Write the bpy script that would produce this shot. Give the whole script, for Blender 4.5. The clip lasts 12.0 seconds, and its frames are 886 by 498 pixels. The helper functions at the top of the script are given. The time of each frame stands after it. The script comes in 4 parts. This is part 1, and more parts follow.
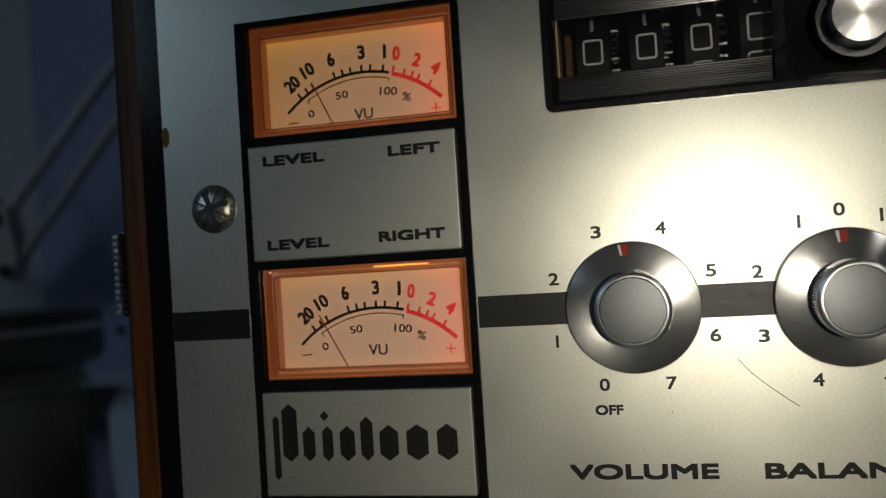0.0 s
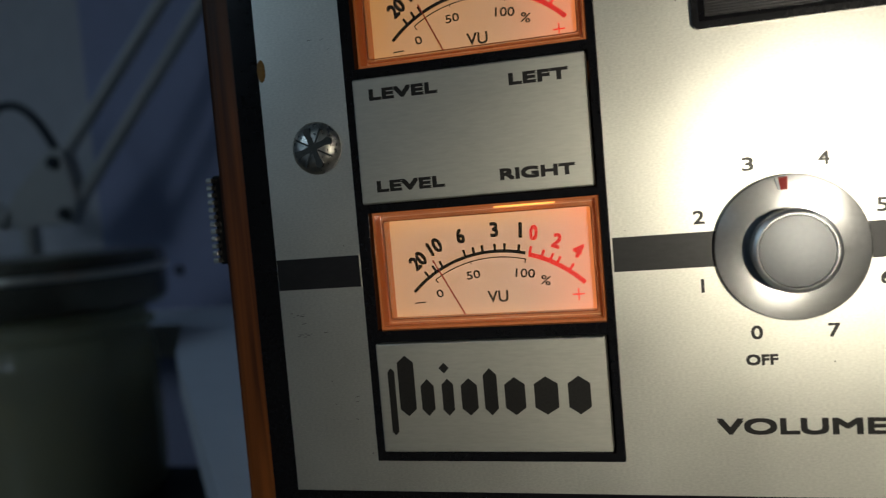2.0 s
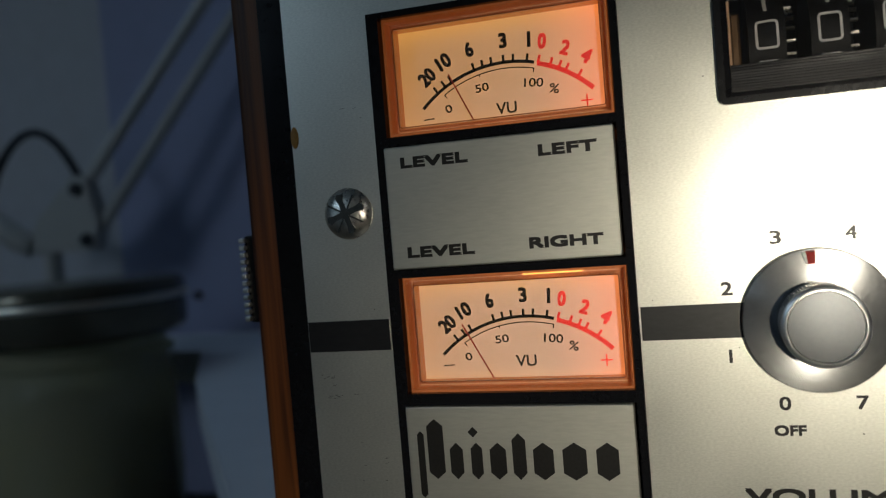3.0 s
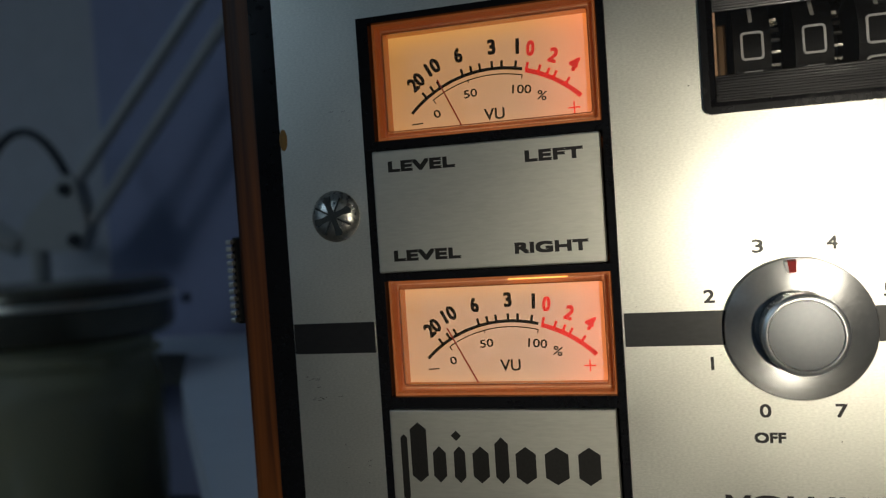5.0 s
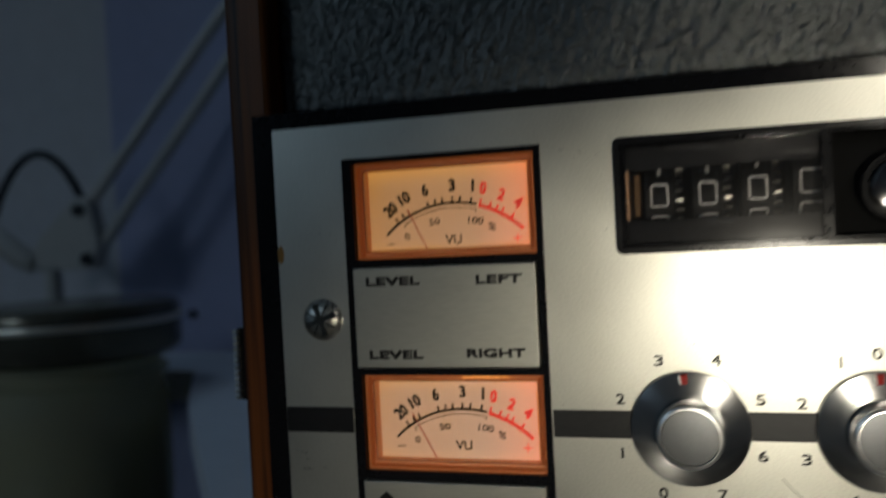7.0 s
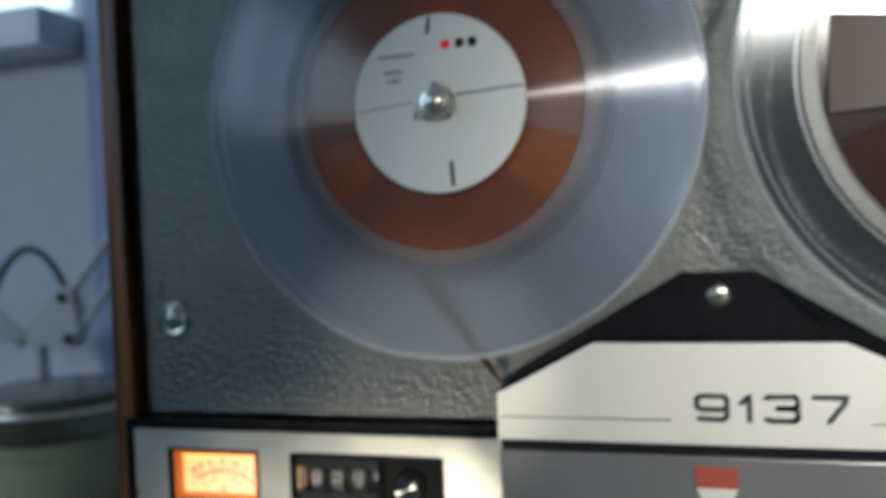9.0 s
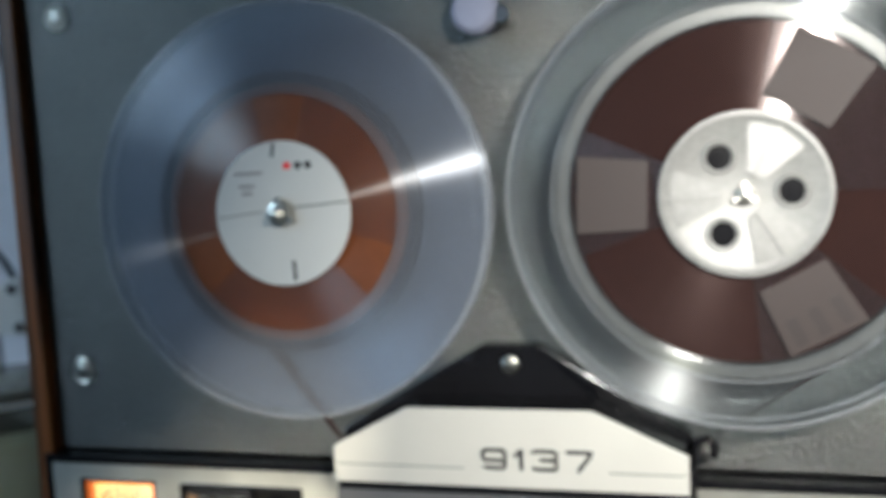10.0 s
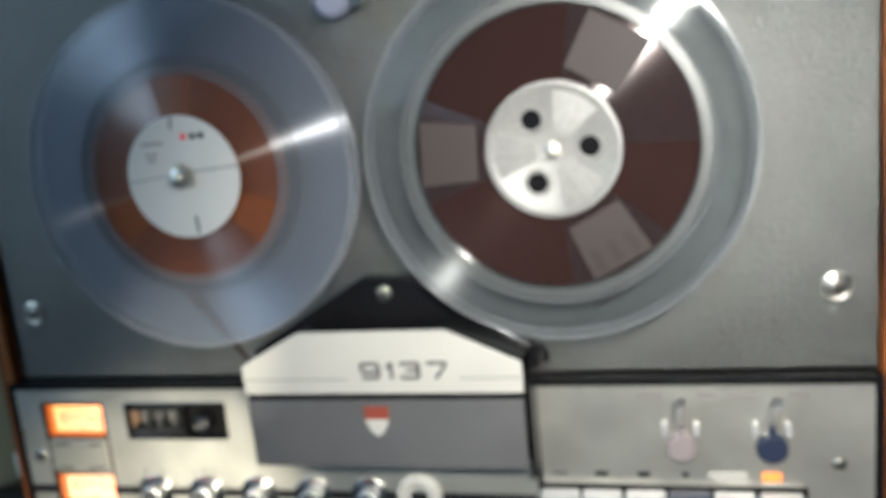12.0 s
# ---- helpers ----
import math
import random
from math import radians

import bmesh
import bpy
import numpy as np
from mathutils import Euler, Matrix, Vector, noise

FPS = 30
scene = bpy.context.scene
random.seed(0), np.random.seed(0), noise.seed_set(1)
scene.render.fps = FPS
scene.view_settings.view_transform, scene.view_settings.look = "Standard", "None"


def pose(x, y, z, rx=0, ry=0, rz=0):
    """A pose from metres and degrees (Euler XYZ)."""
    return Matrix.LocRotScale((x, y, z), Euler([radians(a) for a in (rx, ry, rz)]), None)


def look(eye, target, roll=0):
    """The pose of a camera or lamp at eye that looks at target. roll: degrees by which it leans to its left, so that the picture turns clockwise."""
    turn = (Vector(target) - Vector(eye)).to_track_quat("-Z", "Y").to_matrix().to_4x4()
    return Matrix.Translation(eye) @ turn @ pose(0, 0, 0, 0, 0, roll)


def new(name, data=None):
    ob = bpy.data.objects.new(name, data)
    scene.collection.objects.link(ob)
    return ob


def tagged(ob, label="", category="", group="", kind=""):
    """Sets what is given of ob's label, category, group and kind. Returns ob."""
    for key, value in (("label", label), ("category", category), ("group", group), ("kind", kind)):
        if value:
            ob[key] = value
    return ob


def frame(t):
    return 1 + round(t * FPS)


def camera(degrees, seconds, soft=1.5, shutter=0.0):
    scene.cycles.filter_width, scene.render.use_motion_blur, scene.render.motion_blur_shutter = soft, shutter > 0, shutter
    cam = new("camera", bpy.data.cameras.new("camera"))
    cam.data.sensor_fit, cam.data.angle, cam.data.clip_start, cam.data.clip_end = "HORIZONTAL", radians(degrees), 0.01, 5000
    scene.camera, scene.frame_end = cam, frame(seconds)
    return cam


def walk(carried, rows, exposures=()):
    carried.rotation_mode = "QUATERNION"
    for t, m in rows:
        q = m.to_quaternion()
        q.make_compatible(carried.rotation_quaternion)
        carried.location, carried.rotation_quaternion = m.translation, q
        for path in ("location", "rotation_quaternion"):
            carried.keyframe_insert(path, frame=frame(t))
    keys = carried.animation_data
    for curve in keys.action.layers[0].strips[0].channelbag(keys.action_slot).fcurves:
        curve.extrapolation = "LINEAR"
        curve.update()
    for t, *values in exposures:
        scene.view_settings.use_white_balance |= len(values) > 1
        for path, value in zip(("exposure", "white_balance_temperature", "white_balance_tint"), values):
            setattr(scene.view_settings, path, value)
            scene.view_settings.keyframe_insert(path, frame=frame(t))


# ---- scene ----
cam = camera(55.92, 12.0, soft=1.2, shutter=0.4)
cam.data.dof.use_dof = True
cam.data.dof.focus_distance = 0.138
cam.data.dof.aperture_fstop = 18.0
PATH = [
    (0.0, look((0.0846, -0.1417, 0.8423), (-0.0253, 0.3460, 0.8505), -3.62)),
    (0.5, look((0.0839, -0.1429, 0.8439), (-0.0325, 0.3434, 0.8427), -3.81)),
    (1.0, look((0.0783, -0.1433, 0.8443), (-0.0430, 0.3417, 0.8374), -3.90)),
    (1.5, look((0.0730, -0.1369, 0.8453), (-0.0576, 0.3452, 0.8223), -4.44)),
    (2.0, look((0.0687, -0.1331, 0.8445), (-0.0686, 0.3468, 0.8144), -4.86)),
    (2.5, look((0.0662, -0.1353, 0.8461), (-0.0775, 0.3430, 0.8207), -4.85)),
    (3.0, look((0.0675, -0.1355, 0.8526), (-0.0776, 0.3426, 0.8348), -4.69)),
    (5.0, look((0.0683, -0.1361, 0.8522), (-0.0708, 0.3440, 0.8377), -3.79)),
    (5.5, look((0.0690, -0.1371, 0.8533), (-0.0700, 0.3430, 0.8388), -3.72)),
    (6.0, look((0.0684, -0.1400, 0.8542), (-0.0722, 0.3396, 0.8394), -3.56)),
    (6.5, look((0.0697, -0.1424, 0.8552), (-0.0716, 0.3371, 0.8412), -3.17)),
    (7.0, look((0.0857, -0.1634, 0.8728), (-0.0564, 0.3159, 0.8612), -2.93)),
    (7.5, look((0.1082, -0.1942, 0.8983), (-0.0338, 0.2852, 0.8909), -2.93)),
    (7.7, look((0.1207, -0.2049, 0.9088), (-0.0195, 0.2750, 0.9054), -2.88)),
    (9.5, look((0.2616, -0.3293, 1.0104), (0.1229, 0.1508, 0.9925), -2.06)),
    (9.9, look((0.2890, -0.3446, 1.0364), (0.1674, 0.1374, 0.9824), -3.09)),
    (10.0, look((0.2995, -0.3479, 1.0294), (0.1745, 0.1343, 0.9866), -2.92)),
    (10.5, look((0.3296, -0.3535, 1.0446), (0.2099, 0.1279, 0.9825), -4.06)),
    (11.0, look((0.3447, -0.3622, 1.0500), (0.2248, 0.1169, 0.9722), -4.82)),
    (11.5, look((0.3581, -0.3813, 1.0544), (0.2376, 0.0952, 0.9625), -5.61)),
    (12.0, look((0.3684, -0.3994, 1.0520), (0.2511, 0.0767, 0.9541), -5.51)),
]
EXPOSURES = [(0.0, 0.18), (1.2, 0.52), (2.5, 0.85), (6.6, 0.76), (7.15, 0.52), (7.7, 0.38), (9.2, 3.15), (9.5, 3.3), (10.2, 3.1), (11.0, 2.85), (12.0, 3.15)]
walk(cam, PATH, EXPOSURES)

# ---- light ----
world = bpy.data.worlds.new("sky")
scene.world = world
world.use_nodes = True
wn = world.node_tree
sky = wn.nodes.new("ShaderNodeTexSky")
sky.sky_type, sky.sun_disc, sky.sun_elevation, sky.sun_rotation = "NISHITA", False, radians(35), radians(200)
wn.links.new(sky.outputs[0], wn.nodes["Background"].inputs[0])
wn.nodes["Background"].inputs[1].default_value = 0.06

Z0 = 0.896      # height of the control panel's top edge; the desk top is at 0.75
DESK = 0.75


def lamp(name, kind, power, colour, m, size=0.01, size_y=None):
    data = bpy.data.lights.new(name, kind)
    data.energy, data.color = power, colour
    if kind == "AREA":
        data.shape, data.size, data.size_y = "RECTANGLE", size, size_y or size
    else:
        data.shadow_soft_size = size
    ob = new(name, data)
    ob.matrix_world = m
    return ob


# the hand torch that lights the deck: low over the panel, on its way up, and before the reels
# three fixed lamps stand in for the one moving torch; all stay lit
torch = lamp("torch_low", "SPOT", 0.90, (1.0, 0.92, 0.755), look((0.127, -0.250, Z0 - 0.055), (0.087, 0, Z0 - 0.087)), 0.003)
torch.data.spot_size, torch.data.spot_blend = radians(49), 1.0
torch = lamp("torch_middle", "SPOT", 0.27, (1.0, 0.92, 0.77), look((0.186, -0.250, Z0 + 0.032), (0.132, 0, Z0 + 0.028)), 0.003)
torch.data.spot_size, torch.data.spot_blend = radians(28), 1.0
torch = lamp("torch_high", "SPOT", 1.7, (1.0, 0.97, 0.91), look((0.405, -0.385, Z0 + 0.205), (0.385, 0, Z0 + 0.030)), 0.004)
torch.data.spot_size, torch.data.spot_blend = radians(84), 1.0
# daylight in the two window openings
lamp("daylight_back", "AREA", 0.90, (0.46, 0.72, 1.0), look((-0.95, 0.66, Z0 + 0.80), (-0.5, 0.15, Z0 - 0.1)), 0.8, 0.6)
lamp("daylight_south", "AREA", 1.9, (0.48, 0.75, 1.0), look((-1.62, -1.98, 1.75), (-1.0, 0, 1.3)), 0.62, 0.7)


# ---- materials ----
def material(name, colour, rough=0.5, metal=0.0, grain=0.0, scale=(300, 300, 300), bump=0.0, wear=0.0, spec=0.5, dist=0.0005):
    m = bpy.data.materials.new(name)
    m.use_nodes = True
    nt = m.node_tree
    b = nt.nodes["Principled BSDF"]
    b.inputs["Base Color"].default_value = (*colour, 1)
    b.inputs["Roughness"].default_value = rough
    b.inputs["Metallic"].default_value = metal
    b.inputs["Specular IOR Level"].default_value = spec
    co = nt.nodes.new("ShaderNodeTexCoord")
    mp = nt.nodes.new("ShaderNodeMapping")
    mp.inputs["Scale"].default_value = scale
    nt.links.new(co.outputs["Object"], mp.inputs[0])
    fine = nt.nodes.new("ShaderNodeTexNoise")
    fine.inputs["Scale"].default_value, fine.inputs["Detail"].default_value = 1.0, 4.0
    nt.links.new(mp.outputs[0], fine.inputs["Vector"])
    broad = nt.nodes.new("ShaderNodeTexNoise")
    broad.inputs["Scale"].default_value, broad.inputs["Detail"].default_value = 35.0, 3.0
    nt.links.new(co.outputs["Object"], broad.inputs["Vector"])
    if grain or wear:
        both = nt.nodes.new("ShaderNodeMath")
        both.operation = "MULTIPLY_ADD"
        nt.links.new(fine.outputs[0], both.inputs[0])
        both.inputs[1].default_value = 1.0
        nt.links.new(broad.outputs[0], both.inputs[2])
        rm = nt.nodes.new("ShaderNodeMapRange")
        rm.inputs["From Min"].default_value, rm.inputs["From Max"].default_value = 0.6, 1.4
        rm.inputs["To Min"].default_value, rm.inputs["To Max"].default_value = 1 - grain, 1 + grain
        nt.links.new(both.outputs[0], rm.inputs[0])
        hue = nt.nodes.new("ShaderNodeHueSaturation")
        hue.inputs["Color"].default_value = (*colour, 1)
        nt.links.new(rm.outputs[0], hue.inputs["Value"])
        nt.links.new(hue.outputs[0], b.inputs["Base Color"])
        rr = nt.nodes.new("ShaderNodeMapRange")
        rr.inputs["From Min"].default_value, rr.inputs["From Max"].default_value = 0.6, 1.4
        rr.inputs["To Min"].default_value, rr.inputs["To Max"].default_value = rough - wear, rough + wear
        nt.links.new(both.outputs[0], rr.inputs[0])
        nt.links.new(rr.outputs[0], b.inputs["Roughness"])
    if bump:
        bp = nt.nodes.new("ShaderNodeBump")
        bp.inputs["Strength"].default_value, bp.inputs["Distance"].default_value = bump, dist
        nt.links.new(fine.outputs[0], bp.inputs["Height"])
        nt.links.new(bp.outputs[0], b.inputs["Normal"])
    return m


def shader(m):
    return m.node_tree.nodes["Principled BSDF"]


ALU = material("brushed_aluminium", (0.60, 0.595, 0.53), 0.36, 0.79, 0.19, (1900, 2500, 4200), 0.22, 0.07, dist=0.00003)
PLATE = material("label_aluminium", (0.46, 0.455, 0.40), 0.45, 0.82, 0.10, (500, 2000, 2800), 0.3, 0.06, dist=0.00005)
CHROME = material("chrome", (0.66, 0.66, 0.64), 0.15, 1.0, 0.06, (1500, 1500, 1500), 0.15, 0.06, dist=0.00005)
KNURL = material("knurled_metal", (0.34, 0.34, 0.33), 0.30, 1.0, 0.1, (900, 900, 900), 0.1, 0.05, dist=0.00005)
SATIN = material("satin_cap", (0.12, 0.123, 0.127), 0.40, 0.9, 0.10, (1500, 1500, 1500), 0.15, 0.05, dist=0.00005)
CAPRIM = material("bright_cap_rim", (0.74, 0.74, 0.72), 0.30, 1.0, 0.06, (1500, 1500, 1500), 0.0, 0.04)
STEEL = material("zinc_screw", (0.50, 0.49, 0.44), 0.30, 1.0, 0.35, (1500, 1500, 1500), 0.7, 0.12, dist=0.0001)
BLACK = material("black_plastic", (0.007, 0.007, 0.008), 0.15, 0, 0.2, (900, 900, 900), 0.1, 0.06, spec=0.25, dist=0.00006)
MATTBLACK = material("matt_black_wheel", (0.008, 0.008, 0.008), 0.55, 0, 0.2, (900, 900, 900), 0.1, 0.06, spec=0.2, dist=0.00006)
PITCH = material("dull_black_recess", (0.005, 0.005, 0.005), 0.7, 0, 0.2, (900, 900, 900), 0.1, 0.05, spec=0.08, dist=0.00005)
BAND = material("black_band_print", (0.012, 0.012, 0.013), 0.38, 0, 0.3, (700, 2000, 2000), 0.2, 0.07, spec=0.32, dist=0.00003)
INK = material("black_ink", (0.014, 0.013, 0.012), 0.38, 0, 0.3, (2500, 2500, 2500), 0.0, 0.05, spec=0.25)
RED = material("red_ink", (0.92, 0.035, 0.045), 0.6, 0, 0.2, (2500, 2500, 2500), 0.0, 0.05, spec=0.1)
REDPLASTIC = material("red_pointer", (0.36, 0.025, 0.018), 0.35, 0, 0.2, (1500, 1500, 1500), 0, 0.05)
GLOSSBLACK = material("glossy_black_moulding", (0.010, 0.010, 0.011), 0.18, 0, 0.2, (900, 900, 900), 0.1, 0.05, spec=0.4, dist=0.00005)
RIDGE = material("dark_shiny_ridges", (0.055, 0.055, 0.058), 0.24, 0.6, 0.4, (40, 900, 900), 0.2, 0.10, dist=0.00005)
BRASS = material("tarnished_brass", (0.11, 0.06, 0.022), 0.4, 0.5, 0.4, (900, 900, 900), 0.3, 0.1, dist=0.0002)
WHITEINK = material("white_digit_paint", (0.72, 0.72, 0.70), 0.5, 0, 0.15, (2000, 2000, 2000), 0, 0.05)
HAMMER = material("hammered_grey_paint", (0.125, 0.130, 0.126), 0.28, 0.88, 0.10, (520, 520, 520), 1.0, 0.005, dist=0.00125)
CREAM = material("cream_paint", (0.48, 0.47, 0.42), 0.45, 0, 0.05, (900, 900, 900), 0.1, 0.05, dist=0.00004)
SMOKED = material("smoked_grey_door", (0.13, 0.13, 0.13), 0.32, 0.2, 0.12, (800, 800, 800), 0.1, 0.05, dist=0.00004)
BUTTON = material("grey_button", (0.50, 0.50, 0.49), 0.4, 0.3, 0.08, (900, 900, 900), 0.1, 0.05, dist=0.00004)
GREY = material("grey_pink_print_reflection", (0.24, 0.205, 0.205), 0.4, 0, 0.1, (900, 900, 900), 0.1, 0.05, dist=0.00004)
LILAC = material("pale_blue_grey_cap", (0.26, 0.28, 0.37), 0.35, 0, 0.1, (900, 900, 900), 0.1, 0.05, dist=0.00004)
NAVY = material("dark_blue_plastic", (0.02, 0.028, 0.055), 0.35, 0, 0.1, (900, 900, 900), 0.1, 0.05, dist=0.00004)
AMBERDARK = material("amber_inner_lip", (0.58, 0.25, 0.12), 0.14, 0, 0.15, (700, 700, 700), 0.1, 0.05, dist=0.00005)
AMBERWALL = material("amber_meter_case", (0.48, 0.17, 0.07), 0.16, 0, 0.15, (700, 700, 700), 0.1, 0.05, dist=0.00005)
AMBEREDGE = material("dark_amber_line", (0.22, 0.055, 0.02), 0.2, 0, 0.15, (700, 700, 700), 0, 0.05)
AMBERLINE = material("pale_amber_line", (0.86, 0.55, 0.34), 0.12, 0, 0.15, (700, 700, 700), 0, 0.05)
TAPE = material("brown_tape", (0.052, 0.025, 0.021), 0.115, 0.55, 0.12, (250, 250, 250), 0, 0.006, spec=1.0)
PACKRING = material("dark_pack_ring", (0.016, 0.008, 0.009), 0.5, 0, 0.2, (300, 300, 300), 0.1, 0.05, spec=0.3, dist=0.0001)
ORANGETAPE = material("orange_brown_tape", (0.155, 0.047, 0.014), 0.34, 0.0, 0.2, (250, 250, 250), 0, 0.05)
WRITEPANEL = material("matt_writing_panel", (0.036, 0.027, 0.025), 0.6, 0, 0.1, (600, 600, 600), 0.1, 0.05, spec=0.3, dist=0.00005)
PAPER = material("white_paper_label", (0.56, 0.57, 0.54), 0.6, 0, 0.05, (900, 900, 900), 0.1, 0.05, dist=0.00005)
HUBMETAL = material("cast_hub", (0.21, 0.21, 0.20), 0.45, 0.15, 0.2, (400, 400, 400), 0.5, 0.06, dist=0.0002)
WALL = material("painted_wall", (0.54, 0.55, 0.58), 0.7, 0, 0.05, (60, 60, 60), 0.2, 0.05, dist=0.001)
WALLDIM = material("dim_bluish_wall", (0.34, 0.37, 0.54), 0.7, 0, 0.05, (60, 60, 60), 0.2, 0.05, dist=0.001)
WHITEWOOD = material("white_painted_wood", (0.72, 0.74, 0.78), 0.5, 0, 0.05, (40, 400, 400), 0.2, 0.05, dist=0.0003)
FLOOR = material("dark_floor", (0.10, 0.08, 0.06), 0.5, 0, 0.3, (40, 200, 40), 0.2, 0.08, dist=0.001)
DARKWOOD = material("dark_shelf_wood", (0.030, 0.028, 0.026), 0.5, 0, 0.3, (40, 300, 300), 0.2, 0.08, dist=0.0005)
LAMPWHITE = material("white_lamp_enamel", (0.50, 0.50, 0.47), 0.4, 0, 0.05, (300, 300, 300), 0.05, 0.05, dist=0.0002)
RUBBER = material("black_rubber", (0.012, 0.012, 0.014), 0.55, 0, 0.2, (500, 500, 500), 0.1, 0.05, dist=0.0001)
LIDMETAL = material("dark_jar_lid", (0.17, 0.155, 0.115), 0.22, 0.5, 0.2, (300, 300, 300), 0.2, 0.08, dist=0.0002)
LIDBAND = material("pale_clamp_highlight", (0.85, 0.80, 0.68), 0.36, 0.7, 0.1, (300, 300, 300), 0.1, 0.05, dist=0.0001)
CONTENT = material("olive_jar_content", (0.72, 0.63, 0.42), 0.6, 0, 0.3, (60, 60, 60), 0.2, 0.1, dist=0.002)
SLOT = material("shaded_screw_slot", (0.10, 0.10, 0.09), 0.35, 1.0, 0.2, (1800, 1800, 1800), 0.2, 0.06, dist=0.0001)
BROWNPRINT = material("brown_print", (0.012, 0.006, 0.005), 0.6, 0, 0.2, (900, 900, 900), 0, 0.05)
SCUFF = material("grey_scuff", (0.10, 0.095, 0.08), 0.6, 0.2, 0.3, (2500, 2500, 2500), 0.2, 0.05, dist=0.0001)
RUST = material("rust_spot", (0.30, 0.16, 0.03), 0.6, 0, 0.3, (2500, 2500, 2500), 0.3, 0.1, dist=0.0002)


def wood_material():
    m = material("walnut_veneer", (0.20, 0.065, 0.022), 0.45, 0, 0.0, (900, 900, 25), 0.4, 0.0, spec=0.3, dist=0.0002)
    nt = m.node_tree
    co = nt.nodes["Texture Coordinate"]
    mp = nt.nodes.new("ShaderNodeMapping")
    mp.inputs["Scale"].default_value = (300, 120, 7)
    nt.links.new(co.outputs["Object"], mp.inputs[0])
    n = nt.nodes.new("ShaderNodeTexNoise")
    n.inputs["Scale"].default_value, n.inputs["Detail"].default_value, n.inputs["Distortion"].default_value = 1.0, 6.0, 0.6
    nt.links.new(mp.outputs[0], n.inputs["Vector"])
    r = nt.nodes.new("ShaderNodeValToRGB")
    r.color_ramp.elements[0].position, r.color_ramp.elements[0].color = 0.41, (0.036, 0.0105, 0.003, 1)
    r.color_ramp.elements[1].position, r.color_ramp.elements[1].color = 0.60, (0.26, 0.078, 0.015, 1)
    nt.links.new(n.outputs[0], r.inputs[0])
    nt.links.new(r.outputs[0], shader(m).inputs["Base Color"])
    return m


WOOD = wood_material()


def wound(m, amount):
    """Fine concentric winding: the sheen runs across it."""
    nt = m.node_tree
    tg = nt.nodes.new("ShaderNodeTangent")
    tg.direction_type, tg.axis = "RADIAL", "Y"
    nt.links.new(tg.outputs[0], shader(m).inputs["Tangent"])
    shader(m).inputs["Anisotropic"].default_value = amount
    shader(m).inputs["Anisotropic Rotation"].default_value = 0.25


HUBCHROME = material("bright_lever", (0.85, 0.84, 0.80), 0.34, 1.0, 0.06, (900, 900, 900), 0, 0.04)
TURNED = material("turned_aluminium", (0.27, 0.27, 0.265), 0.18, 1.0, 0.06, (900, 900, 900), 0, 0.02)
SKIRT = material("polished_knob_skirt", (0.56, 0.56, 0.55), 0.20, 1.0, 0.10, (1800, 1800, 1800), 0.10, 0.05, dist=0.00002)
wound(TURNED, 1.0)
wound(SKIRT, 0.9)
wound(TAPE, 0.9)
wound(ORANGETAPE, 0.7)


def glass(name, tint, gloss, rough=0.05, radial=False, haze=0.0, milk=(0.62, 0.66, 0.70)):
    """Thin clear plastic: see-through with a glossy coat and a little haze."""
    m = bpy.data.materials.new(name)
    m.use_nodes = True
    nt = m.node_tree
    b = nt.nodes["Principled BSDF"]
    b.inputs["Base Color"].default_value = (*tint, 1)
    b.inputs["Roughness"].default_value = rough
    b.inputs["Metallic"].default_value = 1.0 if radial else 0.0
    tr = nt.nodes.new("ShaderNodeBsdfTransparent")
    tr.inputs[0].default_value = (*tint, 1)
    gl = nt.nodes.new("ShaderNodeBsdfGlossy")
    gl.inputs["Roughness"].default_value = rough
    gl.inputs["Color"].default_value = (0.9, 0.9, 0.9, 1)
    if radial:
        gl.inputs["Anisotropy"].default_value = 0.80
        tg = nt.nodes.new("ShaderNodeTangent")
        tg.direction_type, tg.axis = "RADIAL", "Y"
        nt.links.new(tg.outputs[0], gl.inputs["Tangent"])
    mix = nt.nodes.new("ShaderNodeMixShader")
    mix.inputs[0].default_value = gloss
    nt.links.new(tr.outputs[0], mix.inputs[1])
    nt.links.new(gl.outputs[0], mix.inputs[2])
    last = mix
    if haze:
        df = nt.nodes.new("ShaderNodeBsdfDiffuse")
        df.inputs[0].default_value = (*milk, 1)
        last = nt.nodes.new("ShaderNodeMixShader")
        last.inputs[0].default_value = haze
        nt.links.new(mix.outputs[0], last.inputs[1])
        nt.links.new(df.outputs[0], last.inputs[2])
    nt.links.new(last.outputs[0], nt.nodes["Material Output"].inputs[0])
    return m


CLEAR = glass("clear_plastic", (0.97, 0.96, 0.94), 0.05, 0.03)
COUNTERGLASS = glass("counter_window", (0.82, 0.81, 0.80), 0.05, 0.09, False, 0.003, (0.6, 0.57, 0.5))
REELCLEAR = glass("clear_reel_flange", (0.91, 0.925, 0.93), 0.014, 0.22, True, 0.011, (0.62, 0.65, 0.66))
FROSTRING = glass("frosted_ring", (0.88, 0.89, 0.86), 0.03, 0.40, False, 0.085)
fn = FROSTRING.node_tree
speck = fn.nodes.new("ShaderNodeTexNoise")
speck.inputs["Scale"].default_value, speck.inputs["Detail"].default_value = 1100.0, 3.0
fco = fn.nodes.new("ShaderNodeTexCoord")
fn.links.new(fco.outputs["Object"], speck.inputs["Vector"])
fr = fn.nodes.new("ShaderNodeMapRange")
fr.inputs["From Min"].default_value, fr.inputs["From Max"].default_value = 0.30, 0.75
fr.inputs["To Min"].default_value, fr.inputs["To Max"].default_value = 0.02, 0.08
fn.links.new(speck.outputs[0], fr.inputs[0])
